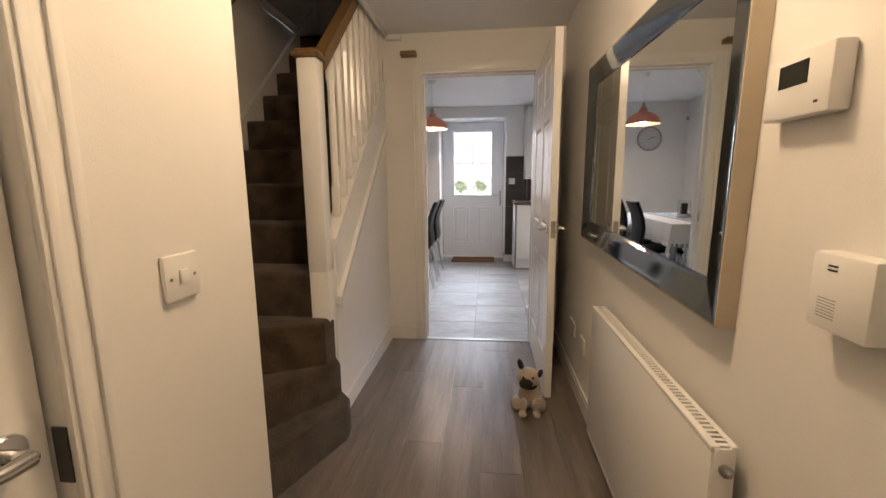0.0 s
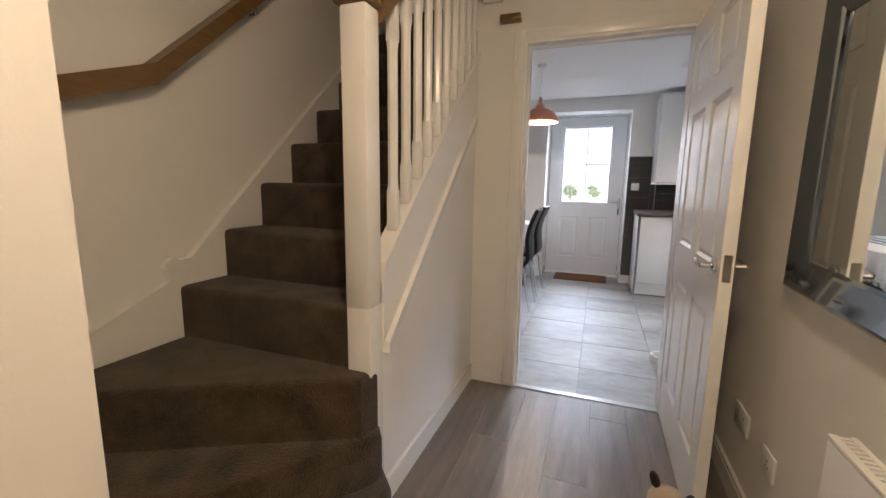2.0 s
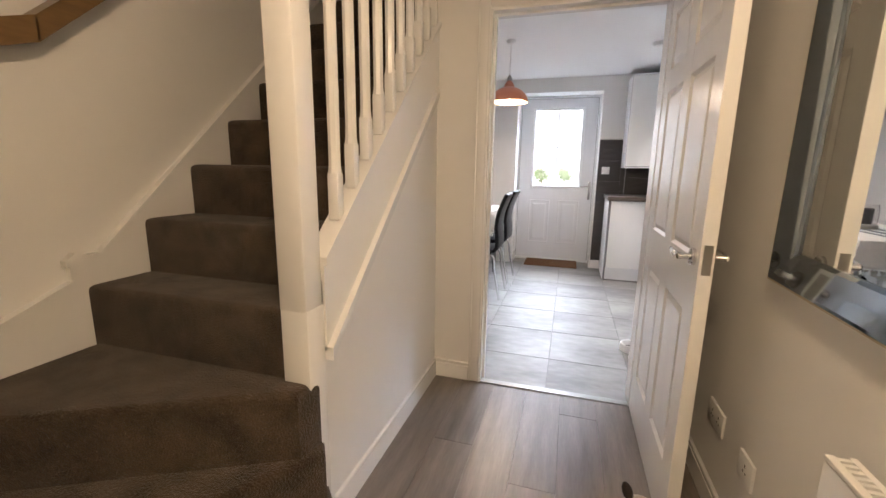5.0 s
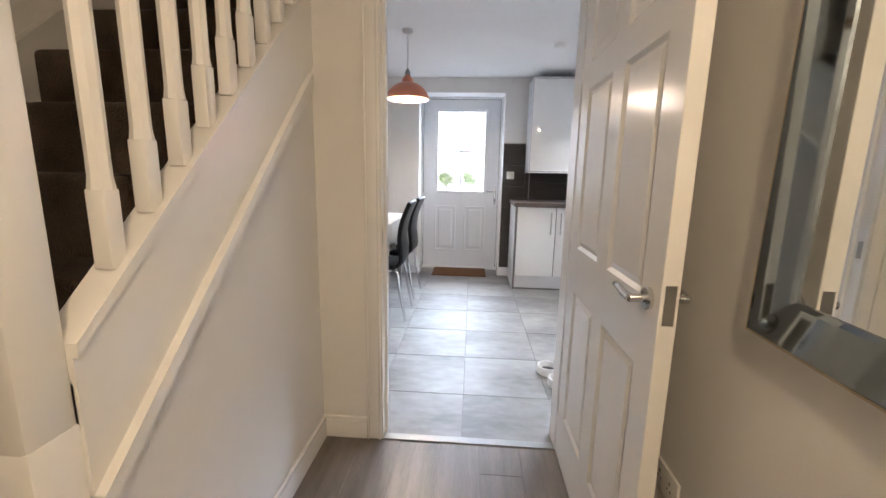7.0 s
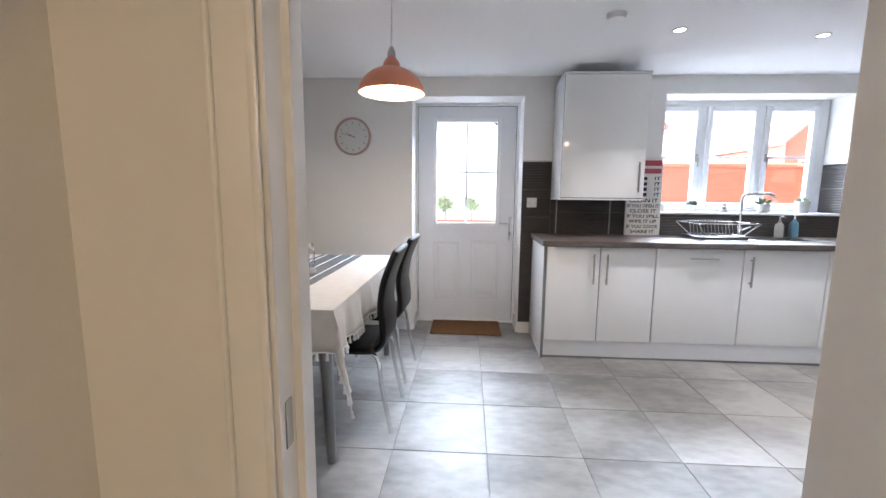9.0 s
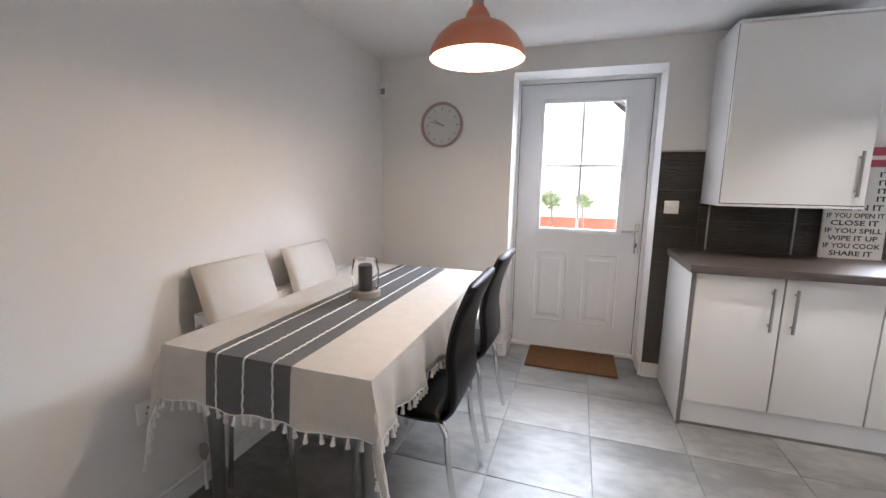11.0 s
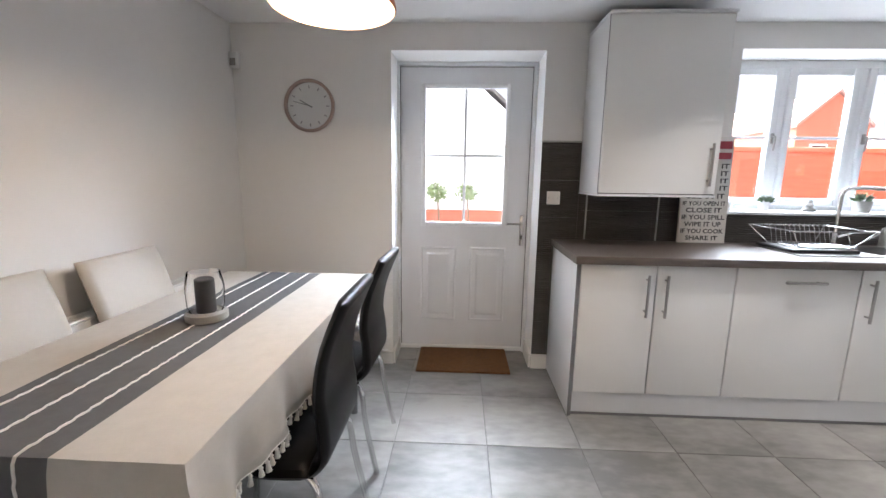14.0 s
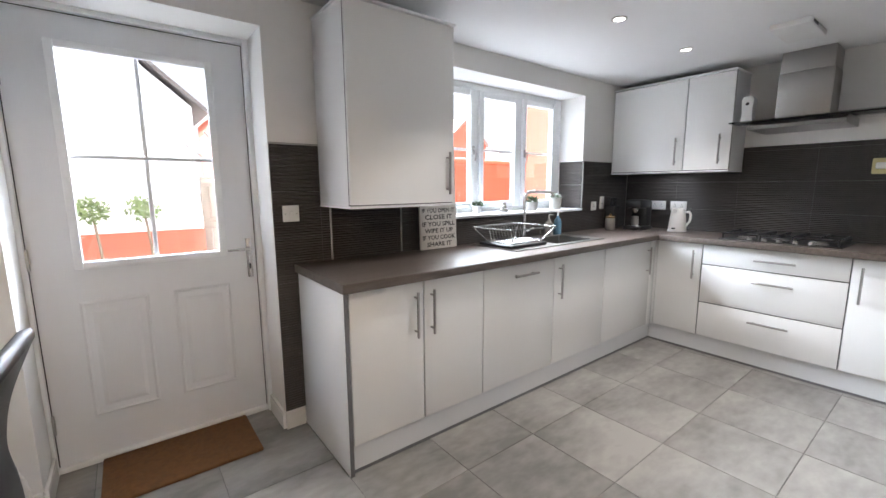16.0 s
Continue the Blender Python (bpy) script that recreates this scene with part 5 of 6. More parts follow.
tassel = LA((0, 0, 0), [(0.002, 0.0), (0.003, -0.006), (0.0065, -0.010), (0.0045, -0.014), (0.0085, -0.034), (0.0075, -0.036), (0, -0.036)], 8)
tassel_mesh = put("tassel", tassel, STITCH, True)
acc, gap = 0.0, 0.024
for a, b in zip(hem, hem[1:] + hem[:1]):
    acc += (b - a).length
    if acc >= gap:
        acc = 0.0
        ob = new("tassel", tassel_mesh)
        ob.parent = cloth
        ob.location = b - ROOT[cloth.name]
        ob.rotation_euler = (random.uniform(-0.2, 0.2), random.uniform(-0.2, 0.2), random.uniform(0, 6))

cd = thing("candle_holder", (-1.12, 5.26, TZ), "charcoal pillar candle in a glass hurricane on a stone base", "candle holder")
part("base", LA((-1.12, 5.26, TZ + 0.003), [(0.066, 0), (0.075, 0.006), (0.075, 0.032), (0.062, 0.04), (0.058, 0.034), (0, 0.033)], 32), CONCRETE, cd)
part("candle", LA((-1.12, 5.26, TZ + 0.036), [(0.035, 0), (0.035, 0.125), (0.03, 0.128), (0, 0.122)], 26), CANDLE, cd, "charcoal pillar candle")
part("glass_cylinder", LA((-1.12, 5.26, TZ + 0.037), [(0.056, 0), (0.066, 0.03), (0.068, 0.10), (0.058, 0.155), (0.056, 0.158), (0.0545, 0.155), (0.0645, 0.10), (0.0625, 0.03), (0.0525, 0.001), (0.056, 0)], 36, "z", False), THIN, cd, "clear glass")


def shell(prof, w, thick, wide=None):
    """A padded strip that follows a side outline (x, z), w wide in y, with soft edges."""
    bm = bmesh.new()
    rows = []
    n = len(prof)
    for i, (x, z) in enumerate(prof):
        a, b = prof[max(i - 1, 0)], prof[min(i + 1, n - 1)]
        d = Vector((b[0] - a[0], 0, b[1] - a[1])).normalized()
        nrm = Vector((-d.z, 0, d.x))
        ww = w if wide is None else wide(i / (n - 1)) * w
        soft = 0.35 if i in (0, n - 1) else 0.8 if i in (1, n - 2) else 1.0  # rounded ends
        ring = []
        for k, (v, o) in enumerate(((-0.5, 0.0), (-0.47, 0.36), (-0.40, 0.5), (0, 0.52), (0.40, 0.5), (0.47, 0.36), (0.5, 0.0), (0.47, -0.36), (0.40, -0.5), (0, -0.5), (-0.40, -0.5), (-0.47, -0.36))):
            ring.append(bm.verts.new(Vector((x, v * ww, z)) + nrm * o * thick * soft))
        rows.append(ring)
    for a, b in zip(rows, rows[1:]):
        m = len(a)
        for k in range(m):
            bm.faces.new((a[k], a[(k + 1) % m], b[(k + 1) % m], b[k]))
    bm.faces.new(rows[0])
    bm.faces.new(rows[-1][::-1])
    return bm


def smooth_line(pts, n=6):
    out = []
    for i in range(len(pts) - 1):
        p0, p1, p2, p3 = pts[max(i - 1, 0)], pts[i], pts[i + 1], pts[min(i + 2, len(pts) - 1)]
        for k in range(n):
            t = k / n
            out.append(tuple(0.5 * (2 * p1[c] + (p2[c] - p0[c]) * t + (2 * p0[c] - 5 * p1[c] + 4 * p2[c] - p3[c]) * t * t + (3 * p1[c] - p0[c] - 3 * p2[c] + p3[c]) * t ** 3) for c in range(len(p1))))
    return out + [tuple(pts[-1])]


def dining_chair(kind_mat, label, group):
    """A high-backed chair that faces +x, built round the origin."""
    c = thing("dining_chair", (0, 0, 0), label, "chair", group=group)
    seat = smooth_line([(0.21, 0.44), (0.19, 0.465), (0.10, 0.468), (-0.05, 0.458), (-0.17, 0.462)])
    part("seat", shell(seat, 0.42, 0.05), kind_mat, c)
    back = smooth_line([(-0.165, 0.455), (-0.205, 0.50), (-0.205, 0.60), (-0.195, 0.70), (-0.215, 0.83), (-0.265, 0.96), (-0.285, 1.0)])
    part("backrest", shell(back, 0.42, 0.038, lambda t: 0.98 - 0.10 * math.sin(t * 2.2) + 0.04 * t), kind_mat, c)
    for s in (-1, 1):
        part("leg", T(smooth_line([(0.15, s * 0.175, 0.44), (0.185, s * 0.185, 0.40), (0.20, s * 0.195, 0.25), (0.225, s * 0.205, 0.003)], 5), 0.0125, 12), CHROME, c, "chrome tube leg")
        part("leg", T(smooth_line([(-0.14, s * 0.165, 0.44), (-0.185, s * 0.18, 0.40), (-0.205, s * 0.19, 0.25), (-0.255, s * 0.20, 0.003)], 5), 0.0125, 12), CHROME, c, "chrome tube leg")
    part("seat_rail", T([(0.15, -0.175, 0.435), (0.15, 0.175, 0.435)], 0.01, 8), CHROME, c)
    part("seat_rail", T([(-0.14, -0.165, 0.435), (-0.14, 0.165, 0.435)], 0.01, 8), CHROME, c)
    return c


bc = dining_chair(LEATHER, "black faux-leather dining chair on chrome legs", "black chairs at the table")
bc.matrix_basis = pose(-0.755, 5.06, 0, 0, 0, 180)
copy_thing(bc, pose(-0.755, 5.66, 0, 0, 0, 178))


def cream_chair():
    c = thing("dining_chair", (0, 0, 0), "cream faux-leather dining chair against the wall radiator", "chair", group="cream chairs at the table")
    seat = smooth_line([(0.20, 0.44), (0.18, 0.465), (0.0, 0.462), (-0.17, 0.462)])
    part("seat", shell(seat, 0.42, 0.055), CREAM, c)
    back = [(-0.125, 0.47), (-0.15, 0.60), (-0.19, 0.75), (-0.235, 0.90), (-0.268, 1.002), (-0.272, 1.012)]
    part("backrest", shell(back, 0.43, 0.045), CREAM, c)
    for s in (-1, 1):
        part("leg", T([(0.15, s * 0.17, 0.44), (0.17, s * 0.18, 0.003)], 0.0125, 10), CHROME, c, "chrome tube leg")
        part("leg", T([(-0.15, s * 0.17, 0.44), (-0.18, s * 0.18, 0.003)], 0.0125, 10), CHROME, c, "chrome tube leg")
    return c


wc = cream_chair()
wc.matrix_basis = pose(-1.36, 4.93, 0)
copy_thing(wc, pose(-1.345, 5.46, 0, 0, 0, 1))


# ---- radiators ----
def radiator(wall, face_sign, y0, y1, z0, z1, depth, label, valve_low):
    """A convector panel radiator on a wall at x = wall, standing out by depth in the way of face_sign."""
    s = face_sign
    r = thing("radiator", (wall + s * depth / 2, (y0 + y1) / 2, z0), label, "radiator")
    X = lambda d: wall + s * d
    def bx(d0, d1, a, b, c, d, bev=0):
        return B(min(X(d0), X(d1)), max(X(d0), X(d1)), a, b, c, d, bev=bev)
    bm = bx(depth - 0.012, depth, y0, y1, z0, z1 - 0.012, 0.004)
    part("front_seam", bx(depth - 0.0005, depth + 0.0012, y0 + 0.02, y1 - 0.02, z0 + 0.018, z0 + 0.024), GLOSS, r)
    part("front_panel", bm, GLOSS, r)
    part("back_panel", bx(0.022, 0.034, y0 + 0.01, y1 - 0.01, z0, z1 - 0.016), GLOSS, r)
    for a, b in ((y0 - 0.001, y0 + 0.004), (y1 - 0.004, y1 + 0.001)):
        part("side_panel", bx(0.024, depth - 0.004, a, b, z0 + 0.01, z1 - 0.004, 0.0015), GLOSS, r)
    bm = bx(depth - 0.016, depth + 0.001, y0, y1, z1 - 0.010, z1, 0.002)
    for q in ((0.022, 0.034),):
        for_b = bx(*q, y0, y1, z1 - 0.010, z1)
        me_ = bpy.data.meshes.new("x")
        for_b.to_mesh(me_)
        for_b.free()
        bm.from_mesh(me_)
        bpy.data.meshes.remove(me_)
    m = int((y1 - y0) / 0.0165)
    for k in range(m):
        y = y0 + 0.01 + k * (y1 - y0 - 0.02) / (m - 1)
        box(bm, min(X(0.03), X(depth - 0.014)), max(X(0.03), X(depth - 0.014)), y - 0.0042, y + 0.0042, z1 - 0.009, z1 - 0.001)
    part("top_grille", bm, GLOSS, r, smooth=False)
    # thin black sheet gives the shade of the hollow between the panels
    part("hollow_shade", bx(0.036, depth - 0.017, y0 + 0.006, y1 - 0.006, z1 - 0.07, z1 - 0.065), BLACKP, r, "black sheet standing in for shade below the grille")
    vy = y0 - 0.012
    part("bleed_plug", LA((X(depth / 2 + 0.008), y0 - 0.001, z1 - 0.05), [(0.013, 0), (0.013, -0.010), (0.009, -0.012), (0.005, -0.02), (0, -0.02)], 16, "y"), STEEL, r, "steel bleed plug")
    vv = part("valve", LA((X(depth / 2), vy - 0.02, valve_low), [(0.010, 0), (0.013, 0.01), (0.018, 0.02), (0.018, 0.06), (0.015, 0.07), (0, 0.07)], 16), STEEL, r, "steel valve")
    part("pipe", T([(X(depth / 2), vy - 0.02, valve_low + 0.005), (X(depth / 2), vy - 0.02, 0.002)], 0.0075, 10), PLASTIC, vv)
    part("tail", T([(X(depth / 2), vy - 0.02, valve_low + 0.03), (X(depth / 2), y0 + 0.01, valve_low + 0.03)], 0.010, 10), STEEL, vv)


radiator(HR, -1, 1.065, 2.02, 0.10, 0.69, 0.072, "white convector radiator on the hall wall", 0.11)
radiator(LX, 1, 4.74, 6.0, 0.20, 0.80, 0.10, "white convector radiator behind the cream chairs", 0.15)

# ---- hall things ----
mir = thing("wall_mirror", (0.62, 1.8, 0.93), "large wall mirror with a smoked-glass border in the hall", "mirror")
MY0, MY1, MZ0, MZ1 = 1.158, 2.432, 0.925, 1.735
part("backing", B(0.624, HR - 0.001, MY0 + 0.004, MY1 - 0.004, MZ0 + 0.004, MZ1 - 0.004), NEARBLACK, mir)
part("glass", B(0.6215, 0.6238, MY0 + 0.075, MY1 - 0.075, MZ0 + 0.075, MZ1 - 0.075), MIRROR, mir, "clear mirror glass", smooth=False)
for ya, yb, za, zb in ((MY0 - 0.004, MY0, MZ0 - 0.004, MZ1 + 0.004), (MY1, MY1 + 0.004, MZ0 - 0.004, MZ1 + 0.004), (MY0, MY1, MZ0 - 0.004, MZ0), (MY0, MY1, MZ1, MZ1 + 0.004)):
    part("side_edge", B(0.599, HR - 0.001, ya, yb, za, zb), MFRAME, mir, "pale timber edge")
SW = 0.084
o = [(MY0, MZ0), (MY1, MZ0), (MY1, MZ1), (MY0, MZ1)]
i_ = [(MY0 + SW, MZ0 + SW), (MY1 - SW, MZ0 + SW), (MY1 - SW, MZ1 - SW), (MY0 + SW, MZ1 - SW)]
for k in range(4):
    a, b, c_, d_ = o[k], o[(k + 1) % 4], i_[(k + 1) % 4], i_[k]
    bm = bmesh.new()
    lerp = lambda p, q, t: (p[0] + (q[0] - p[0]) * t, p[1] + (q[1] - p[1]) * t)
    rows = []
    # high outer lip, then a slope down to the glass
    for t, x in ((0, 0.6215), (0, 0.600), (0.03, 0.597), (0.10, 0.598), (0.90, 0.613), (1.0, 0.618), (1.0, 0.6215)):
        rows.append((bm.verts.new((x, *lerp(a, d_, t))), bm.verts.new((x, *lerp(b, c_, t)))))
    for p, q in zip(rows, rows[1:]):
        bm.faces.new((p[0], p[1], q[1], q[0]))
    bm.faces.new((rows[-1][0], rows[-1][1], rows[0][1], rows[0][0]))
    part("frame_strip", bm, BEVEL, mir, "bevelled smoked-glass strip", smooth=False)
mir.rotation_euler = (radians(1.3), 0, 0)  # hangs a little askew

th = thing("thermostat", (HR - 0.01, 1.0, 1.32), "white wall thermostat with a dark display", "thermostat")
part("case", bevelled(B(HR - 0.034, HR - 0.0008, 0.942, 1.090, 1.316, 1.418), 0.006), PLASTIC, th)
part("display", B(HR - 0.0348, HR - 0.0335, 0.988, 1.052, 1.366, 1.402), SCREEN, th, "dark display")
part("button", B(HR - 0.0348, HR - 0.0335, 0.962, 0.970, 1.332, 1.336), NEARBLACK, th)
bell = thing("door_chime", (HR - 0.02, 0.86, 1.0), "white plastic door chime box on the hall wall", "door chime")
part("case", bevelled(B(HR - 0.040, HR - 0.0008, 0.820, 0.924, 1.0, 1.114), 0.007), PLASTIC, bell)
for k in range(2):
    part("slot", B(HR - 0.0408, HR - 0.0395, 0.876, 0.892, 1.095 - 0.006 * k, 1.0975 - 0.006 * k), NEARBLACK, bell)
for k in range(7):
    part("slot", B(HR - 0.0404, HR - 0.0395, 0.872, 0.904, 1.020 + 0.0045 * k, 1.0212 + 0.0045 * k), SLOTGREY, bell)

toy = bmesh.new()
tx, ty = 0.345, 2.37
ball(toy, (tx, ty, 0.085), 0.058, 3, (0.95, 1.05, 1.25), (12, 0, 0))
ball(toy, (tx - 0.008, ty - 0.035, 0.195), 0.056, 3, (1.08, 0.95, 0.95))
for sx in (-1, 1):
    ball(toy, (tx + sx * 0.034, ty - 0.065, 0.05), 0.022, 2, (1, 1, 2.2), (14, 0, 0))
    ball(toy, (tx + sx * 0.036, ty - 0.088, 0.015), 0.024, 2, (0.9, 1.3, 0.65))
    ball(toy, (tx + sx * 0.062, ty - 0.02, 0.035), 0.034, 2, (0.9, 1.5, 1.0))
nbody = len(toy.faces)
ball(toy, (tx - 0.022, ty - 0.082, 0.182), 0.034, 3, (1.05, 0.75, 0.85))
ball(toy, (tx - 0.048, ty - 0.03, 0.262), 0.022, 2, (0.7, 0.45, 1.5), (0, -18, 0))
ball(toy, (tx + 0.052, ty - 0.045, 0.222), 0.022, 2, (0.6, 0.8, 1.2), (0, 25, 0))
for sx in (-1, 1):
    ball(toy, (tx - 0.012 + sx * 0.024, ty - 0.080, 0.212), 0.008, 2)
lathe(toy, (tx - 0.006, ty - 0.03, 0.14), [(0.040, 0), (0.046, 0.005), (0.040, 0.010)], 20)
toy.faces.ensure_lookup_table()
for f in toy.faces[nbody:]:
    f.material_index = 1
pug = solo("plush_dog", toy, TOYF, "cream plush toy dog with dark ears sitting on the floor", "plush toy")
pug.data.materials.append(TOYD)

for x, y in ((0.545, 4.06), (0.585, 3.90)):
    bw = thing("pet_bowl", (x, y, 0), "white and grey ceramic pet bowl on the kitchen floor", "bowl", group="pet bowls")
    part("dish", LA((x, y, 0.0005), [(0.062, 0), (0.07, 0.006), (0.068, 0.05), (0.062, 0.054), (0.056, 0.05), (0.05, 0.018), (0, 0.016)], 28), PLASTIC, bw)
    part("inside", LA((x, y, 0.019), [(0.049, 0.0), (0.047, 0.002), (0, 0.003)], 24), CANDLE, bw, "grey inside")

# ---- outside ----
ground = solo("ground", B(-60, 80, 7.0, 120, -0.25, -0.10), GROUND, "pale patio ground outside", "ground", kind="structure", smooth=False)
house = thing("white_house", (-2.5, 11.5, -0.1), "white rendered house gable on a red brick base", "house")
part("wall", P([(-7.0, 0.80), (0.62, 0.80), (0.62, 2.46), (-3.2, 5.8), (-7.0, 2.46)], "y", 11.02, 18), RENDERW, house, "white rendered gable")
part("brick_base", B(-7.02, 0.64, 11.0, 18.0, -0.1, 0.80), BRICKFAR, house, "red brick base")
part("roof", P([(0.80, 2.36), (0.80, 2.42), (-3.2, 5.91), (-7.2, 2.42), (-7.2, 2.36), (-3.2, 5.85)], "y", 10.88, 18.1), ROOF, house, "grey verge and roof")
for k in range(2):
    x = (-0.47, 0.0)[k]
    t = thing("patio_tree", (x, 10.3, -0.1), "small lollipop tree in a raised pot on the patio", "tree", group="patio trees")
    part("pot", LA((x, 10.3, -0.1), [(0.14, 0), (0.18, 0.4), (0.2, 0.42), (0.17, 0.42), (0.16, 0.36), (0, 0.36)], 20), BLUE, t)
    part("trunk", T([(x, 10.3, 0.25), (x - 0.02, 10.3, 0.7), (x - 0.05, 10.3, 1.05)], [0.02, 0.016, 0.010], 8), BARK, t)
    bm = bmesh.new()
    for _ in range(260):
        u = Vector((random.gauss(0, 1), random.gauss(0, 1), random.gauss(0, 1))).normalized() * random.uniform(0.4, 1.0)
        p = Vector((x - 0.05, 10.3, 1.13)) + Vector((u.x * 0.19, u.y * 0.19, u.z * 0.16))
        a = Vector((random.gauss(0, 1), random.gauss(0, 1), random.gauss(0, 1))).normalized()
        b2 = a.orthogonal().normalized()
        s = random.uniform(0.02, 0.04)
        bm.faces.new([bm.verts.new(p + q) for q in (a * s, b2 * s * 0.5, -a * s, -b2 * s * 0.5)])
    part("crown", bm, PALELEAF, t, "pale green leaves", smooth=False)
gw = thing("garden_wall", (6, 11.2, -0.1), "red brick garden wall with a coping", "garden wall")
part("wall", B(1.62, 16.0, 11.2, 11.42, -0.1, 1.86), BRICKFAR, gw, smooth=False)
part("coping", bevelled(B(1.60, 16.02, 11.17, 11.45, 1.86, 1.95), 0.02), BRICK, gw)
gate = thing("garden_gate", (1.12, 11.28, -0.1), "pale timber garden gate with a diagonal brace, closed", "gate")
for k in range(8):
    part("board", bevelled(B(0.67 + 0.114 * k, 0.78 + 0.114 * k, 11.27, 11.29, -0.06, 1.52), 0.004), FENCE, gate)
for z in (0.15, 0.78, 1.40):
    part("ledge", bevelled(B(0.67, 1.575, 11.235, 11.268, z, z + 0.09), 0.004), FENCE, gate)
for z in (0.24, 0.87):
    part("brace", bevelled(P([(0.68, z), (0.78, z), (1.56, z + 0.53), (1.46, z + 0.53)], "y", 11.238, 11.266), 0.003), FENCE, gate)
airer = thing("rotary_airer", (1.32, 10.2, -0.1), "grey rotary washing line with pale cords in the garden", "washing line")
part("pole", T([(1.32, 10.2, -0.1), (1.32, 10.2, 1.75)], 0.022, 10), STEEL, airer)
for k in range(4):
    a = radians(45 + 90 * k)
    part("arm", T([(1.32, 10.2, 1.15), (1.32 + 1.15 * math.cos(a), 10.2 + 1.15 * math.sin(a), 1.95)], 0.011, 8), STEEL, airer)
for q in (0.45, 0.62, 0.8, 0.97):
    ring = [(1.32 + 1.15 * q * math.cos(radians(45 + 90 * k)), 10.2 + 1.15 * q * math.sin(radians(45 + 90 * k)), 1.16 + 0.8 * q) for k in range(5)]
    part("cord", T(ring, 0.004, 5), PLASTIC, airer)
gh = thing("brick_house", (5.6, 24, -0.1), "red brick gable with a chimney beyond the garden gate", "house")
part("wall", P([(3.1, -0.1), (8.4, -0.1), (8.4, 4.5), (5.75, 7.2), (3.1, 4.5)], "y", 22, 29), BRICKFAR, gh, "red brick gable")
part("roof", P([(2.9, 4.25), (2.9, 4.36), (5.75, 7.32), (8.6, 4.36), (8.6, 4.25), (5.75, 7.20)], "y", 21.85, 29.2), ROOFRED, gh)
part("chimney", B(3.75, 4.25, 22.6, 23.2, 4.7, 6.5), BRICK, gh)
nb = thing("brick_house", (15.2, 23, -0.1), "red brick gabled house with a faded red roof beyond the garden", "house")
part("wall", P([(14.0, -0.1), (16.6, -0.1), (16.6, 3.7), (15.15, 5.0), (13.7, 3.7), (13.7, -0.1)], "y", 22, 30), BRICKFAR, nb, "red brick gable")
part("roof", P([(16.7, 3.62), (16.7, 3.75), (15.15, 5.14), (13.6, 3.75), (13.6, 3.62), (15.15, 5.02)], "y", 21.9, 30), ROOFRED, nb)
for x in (14.3, 15.6):
    w = part("window", B(x, x + 0.7, 21.95, 22.02, 2.35, 2.95), UPVC, nb, "white framed window")
    part("pane", B(x + 0.07, x + 0.63, 21.93, 21.952, 2.42, 2.88), SCREEN, w)
for x0, x1, y, ze, zr_, lab in ((8.0, 13.2, 26, 3.0, 4.7, "brick house with a pale roof beyond the garden wall"), (16.9, 23.0, 25, 2.8, 3.9, "low brick house with a chimney beyond the garden wall")):
    nh = thing("brick_house", ((x0 + x1) / 2, y, -0.1), lab, "house")
    part("wall", B(x0, x1, y, y + 6, -0.1, ze), BRICKFAR, nh, "red brick wall")
    part("roof", P([(y - 0.3, ze - 0.05), (y + 3, zr_ + 0.3), (y + 6.3, ze - 0.05), (y + 3, zr_ + 0.1)], "x", x0 - 0.2, x1 + 0.2), ROOFRED, nh, "faded red tiled roof")
    part("chimney", B(x1 - 2.6, x1 - 2.0, y + 2.6, y + 3.2, zr_, zr_ + 1.1), BRICK, nh)
ng = thing("brick_house", (7.3, 9.0, -0.1), "tall red brick side wall of the next house", "house")
part("wall", B(6.0, 12.0, 7.6, 9.75, -0.1, 5.6), BRICKFAR, ng, smooth=False)
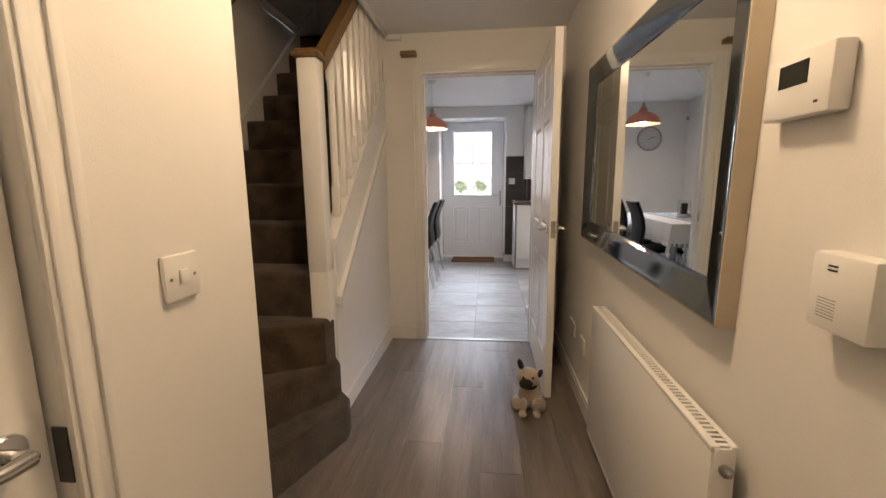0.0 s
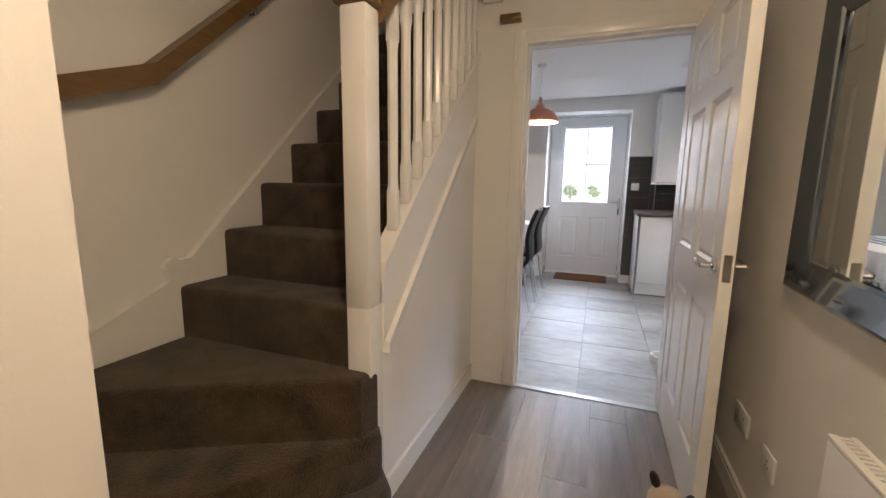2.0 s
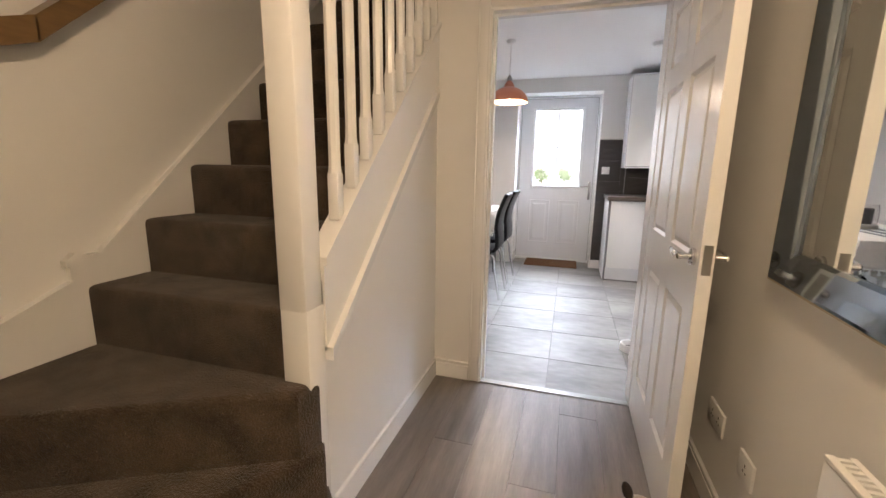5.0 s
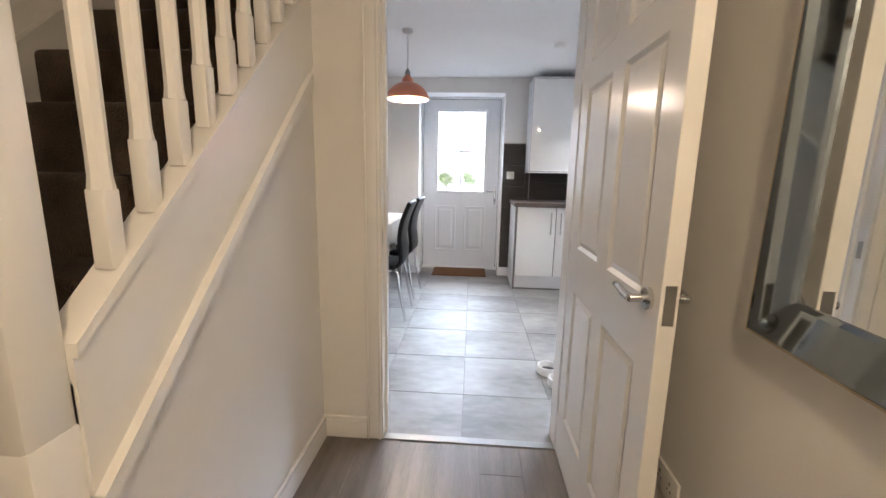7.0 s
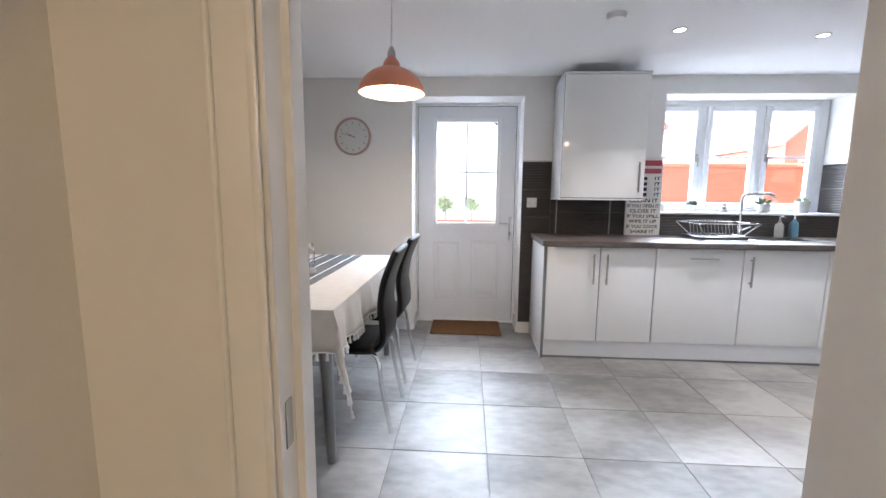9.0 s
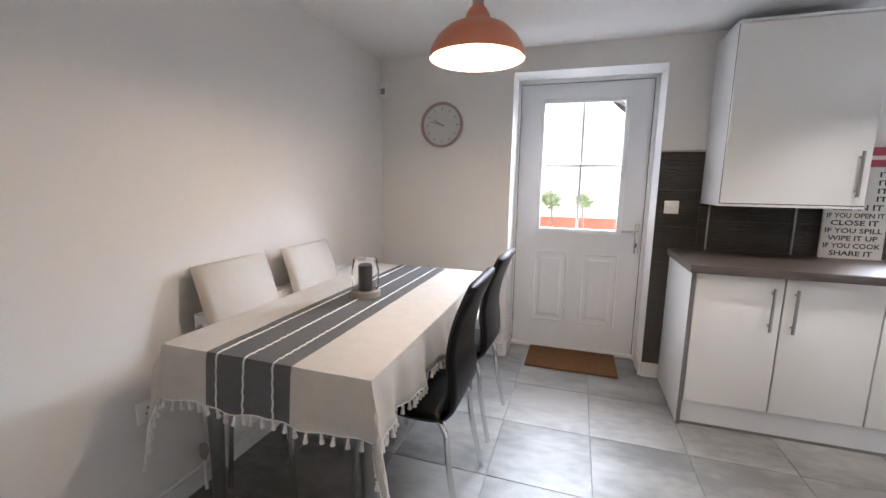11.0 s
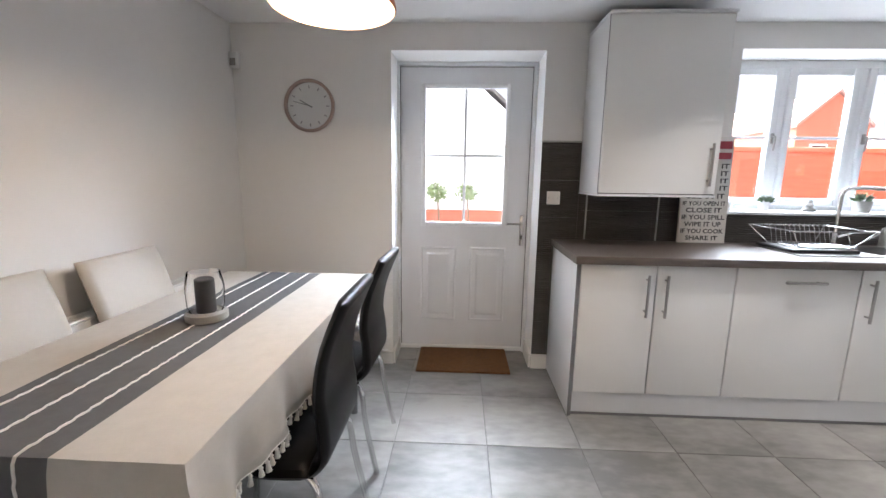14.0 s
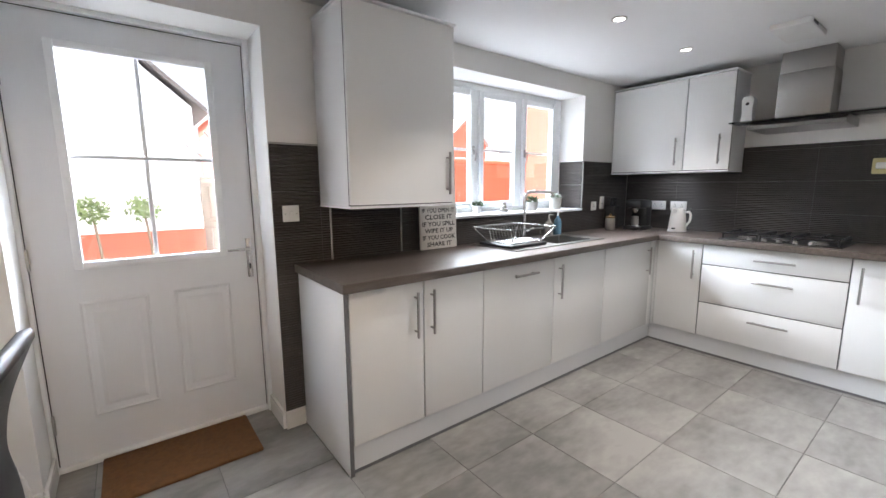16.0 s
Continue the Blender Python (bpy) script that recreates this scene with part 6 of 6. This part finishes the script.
part("roof", P([(7.3, 5.55), (8.7, 7.0), (10.05, 5.55), (10.05, 5.7), (8.7, 7.15), (7.3, 5.7)], "x", 6.3, 12.1), ROOFRED, ng)

# ---- floors, piece by piece ----
PX, PY, OX, OY = 0.479, 0.4875, 0.014, 3.742
tile_me = put("tile", B(-PX / 2 + 0.0018, PX / 2 - 0.0018, -PY / 2 + 0.0018, PY / 2 - 0.0018, -0.0095, 0.0, bev=0.0012, seg=1), TILE)
for i in range(-4, 9):
    for j in range(-1, 7):
        x0, y0 = OX + i * PX, OY + j * PY
        xa, xb, ya, yb = max(x0, LX), min(x0 + PX, RX), max(y0, 3.352), min(y0 + PY, 6.9)
        if xb - xa < 0.02 or yb - ya < 0.02:
            continue
        if y0 + PY / 2 > BY and not (-0.9 < x0 + PX / 2 < 0.6):
            yb = min(yb, BY)
        if yb - ya > PY - 0.001 and xb - xa > PX - 0.001:
            ob = new("tile", tile_me)
            at = Vector(((xa + xb) / 2, (ya + yb) / 2, 0))
        else:
            me = put("tile", B(-(xb - xa) / 2 + 0.0018, (xb - xa) / 2 - 0.0018, -(yb - ya) / 2 + 0.0018, (yb - ya) / 2 - 0.0018, -0.0095, 0.0), TILE)
            ob = new("tile", me)
            at = Vector(((xa + xb) / 2, (ya + yb) / 2, 0))
        ob.parent = kitchen_floor
        ob.location = at - ROOT[kitchen_floor.name]
PW, PL = 0.182, 1.28
for i in range(13):
    x0 = HR - (i + 1) * PW
    xa, xb = max(x0, -1.58), min(x0 + PW, HR)
    if xb - xa < 0.02:
        continue
    off = (i * 0.43) % 1.0 * PL
    y = -0.9 - off
    while y < 3.315:
        ya, yb = max(y, -0.9), min(y + PL, 3.315)
        if yb - ya > 0.05:
            me = put("plank", B(-(xb - xa) / 2 + 0.0004, (xb - xa) / 2 - 0.0004, -(yb - ya) / 2 + 0.0004, (yb - ya) / 2 - 0.0004, -0.0095, 0.0, bev=0.001, seg=1), PLANK)
            ob = new("plank", me)
            ob.parent = hall_floor
            ob.location = Vector(((xa + xb) / 2, (ya + yb) / 2, 0)) - ROOT[hall_floor.name]
        y += PL
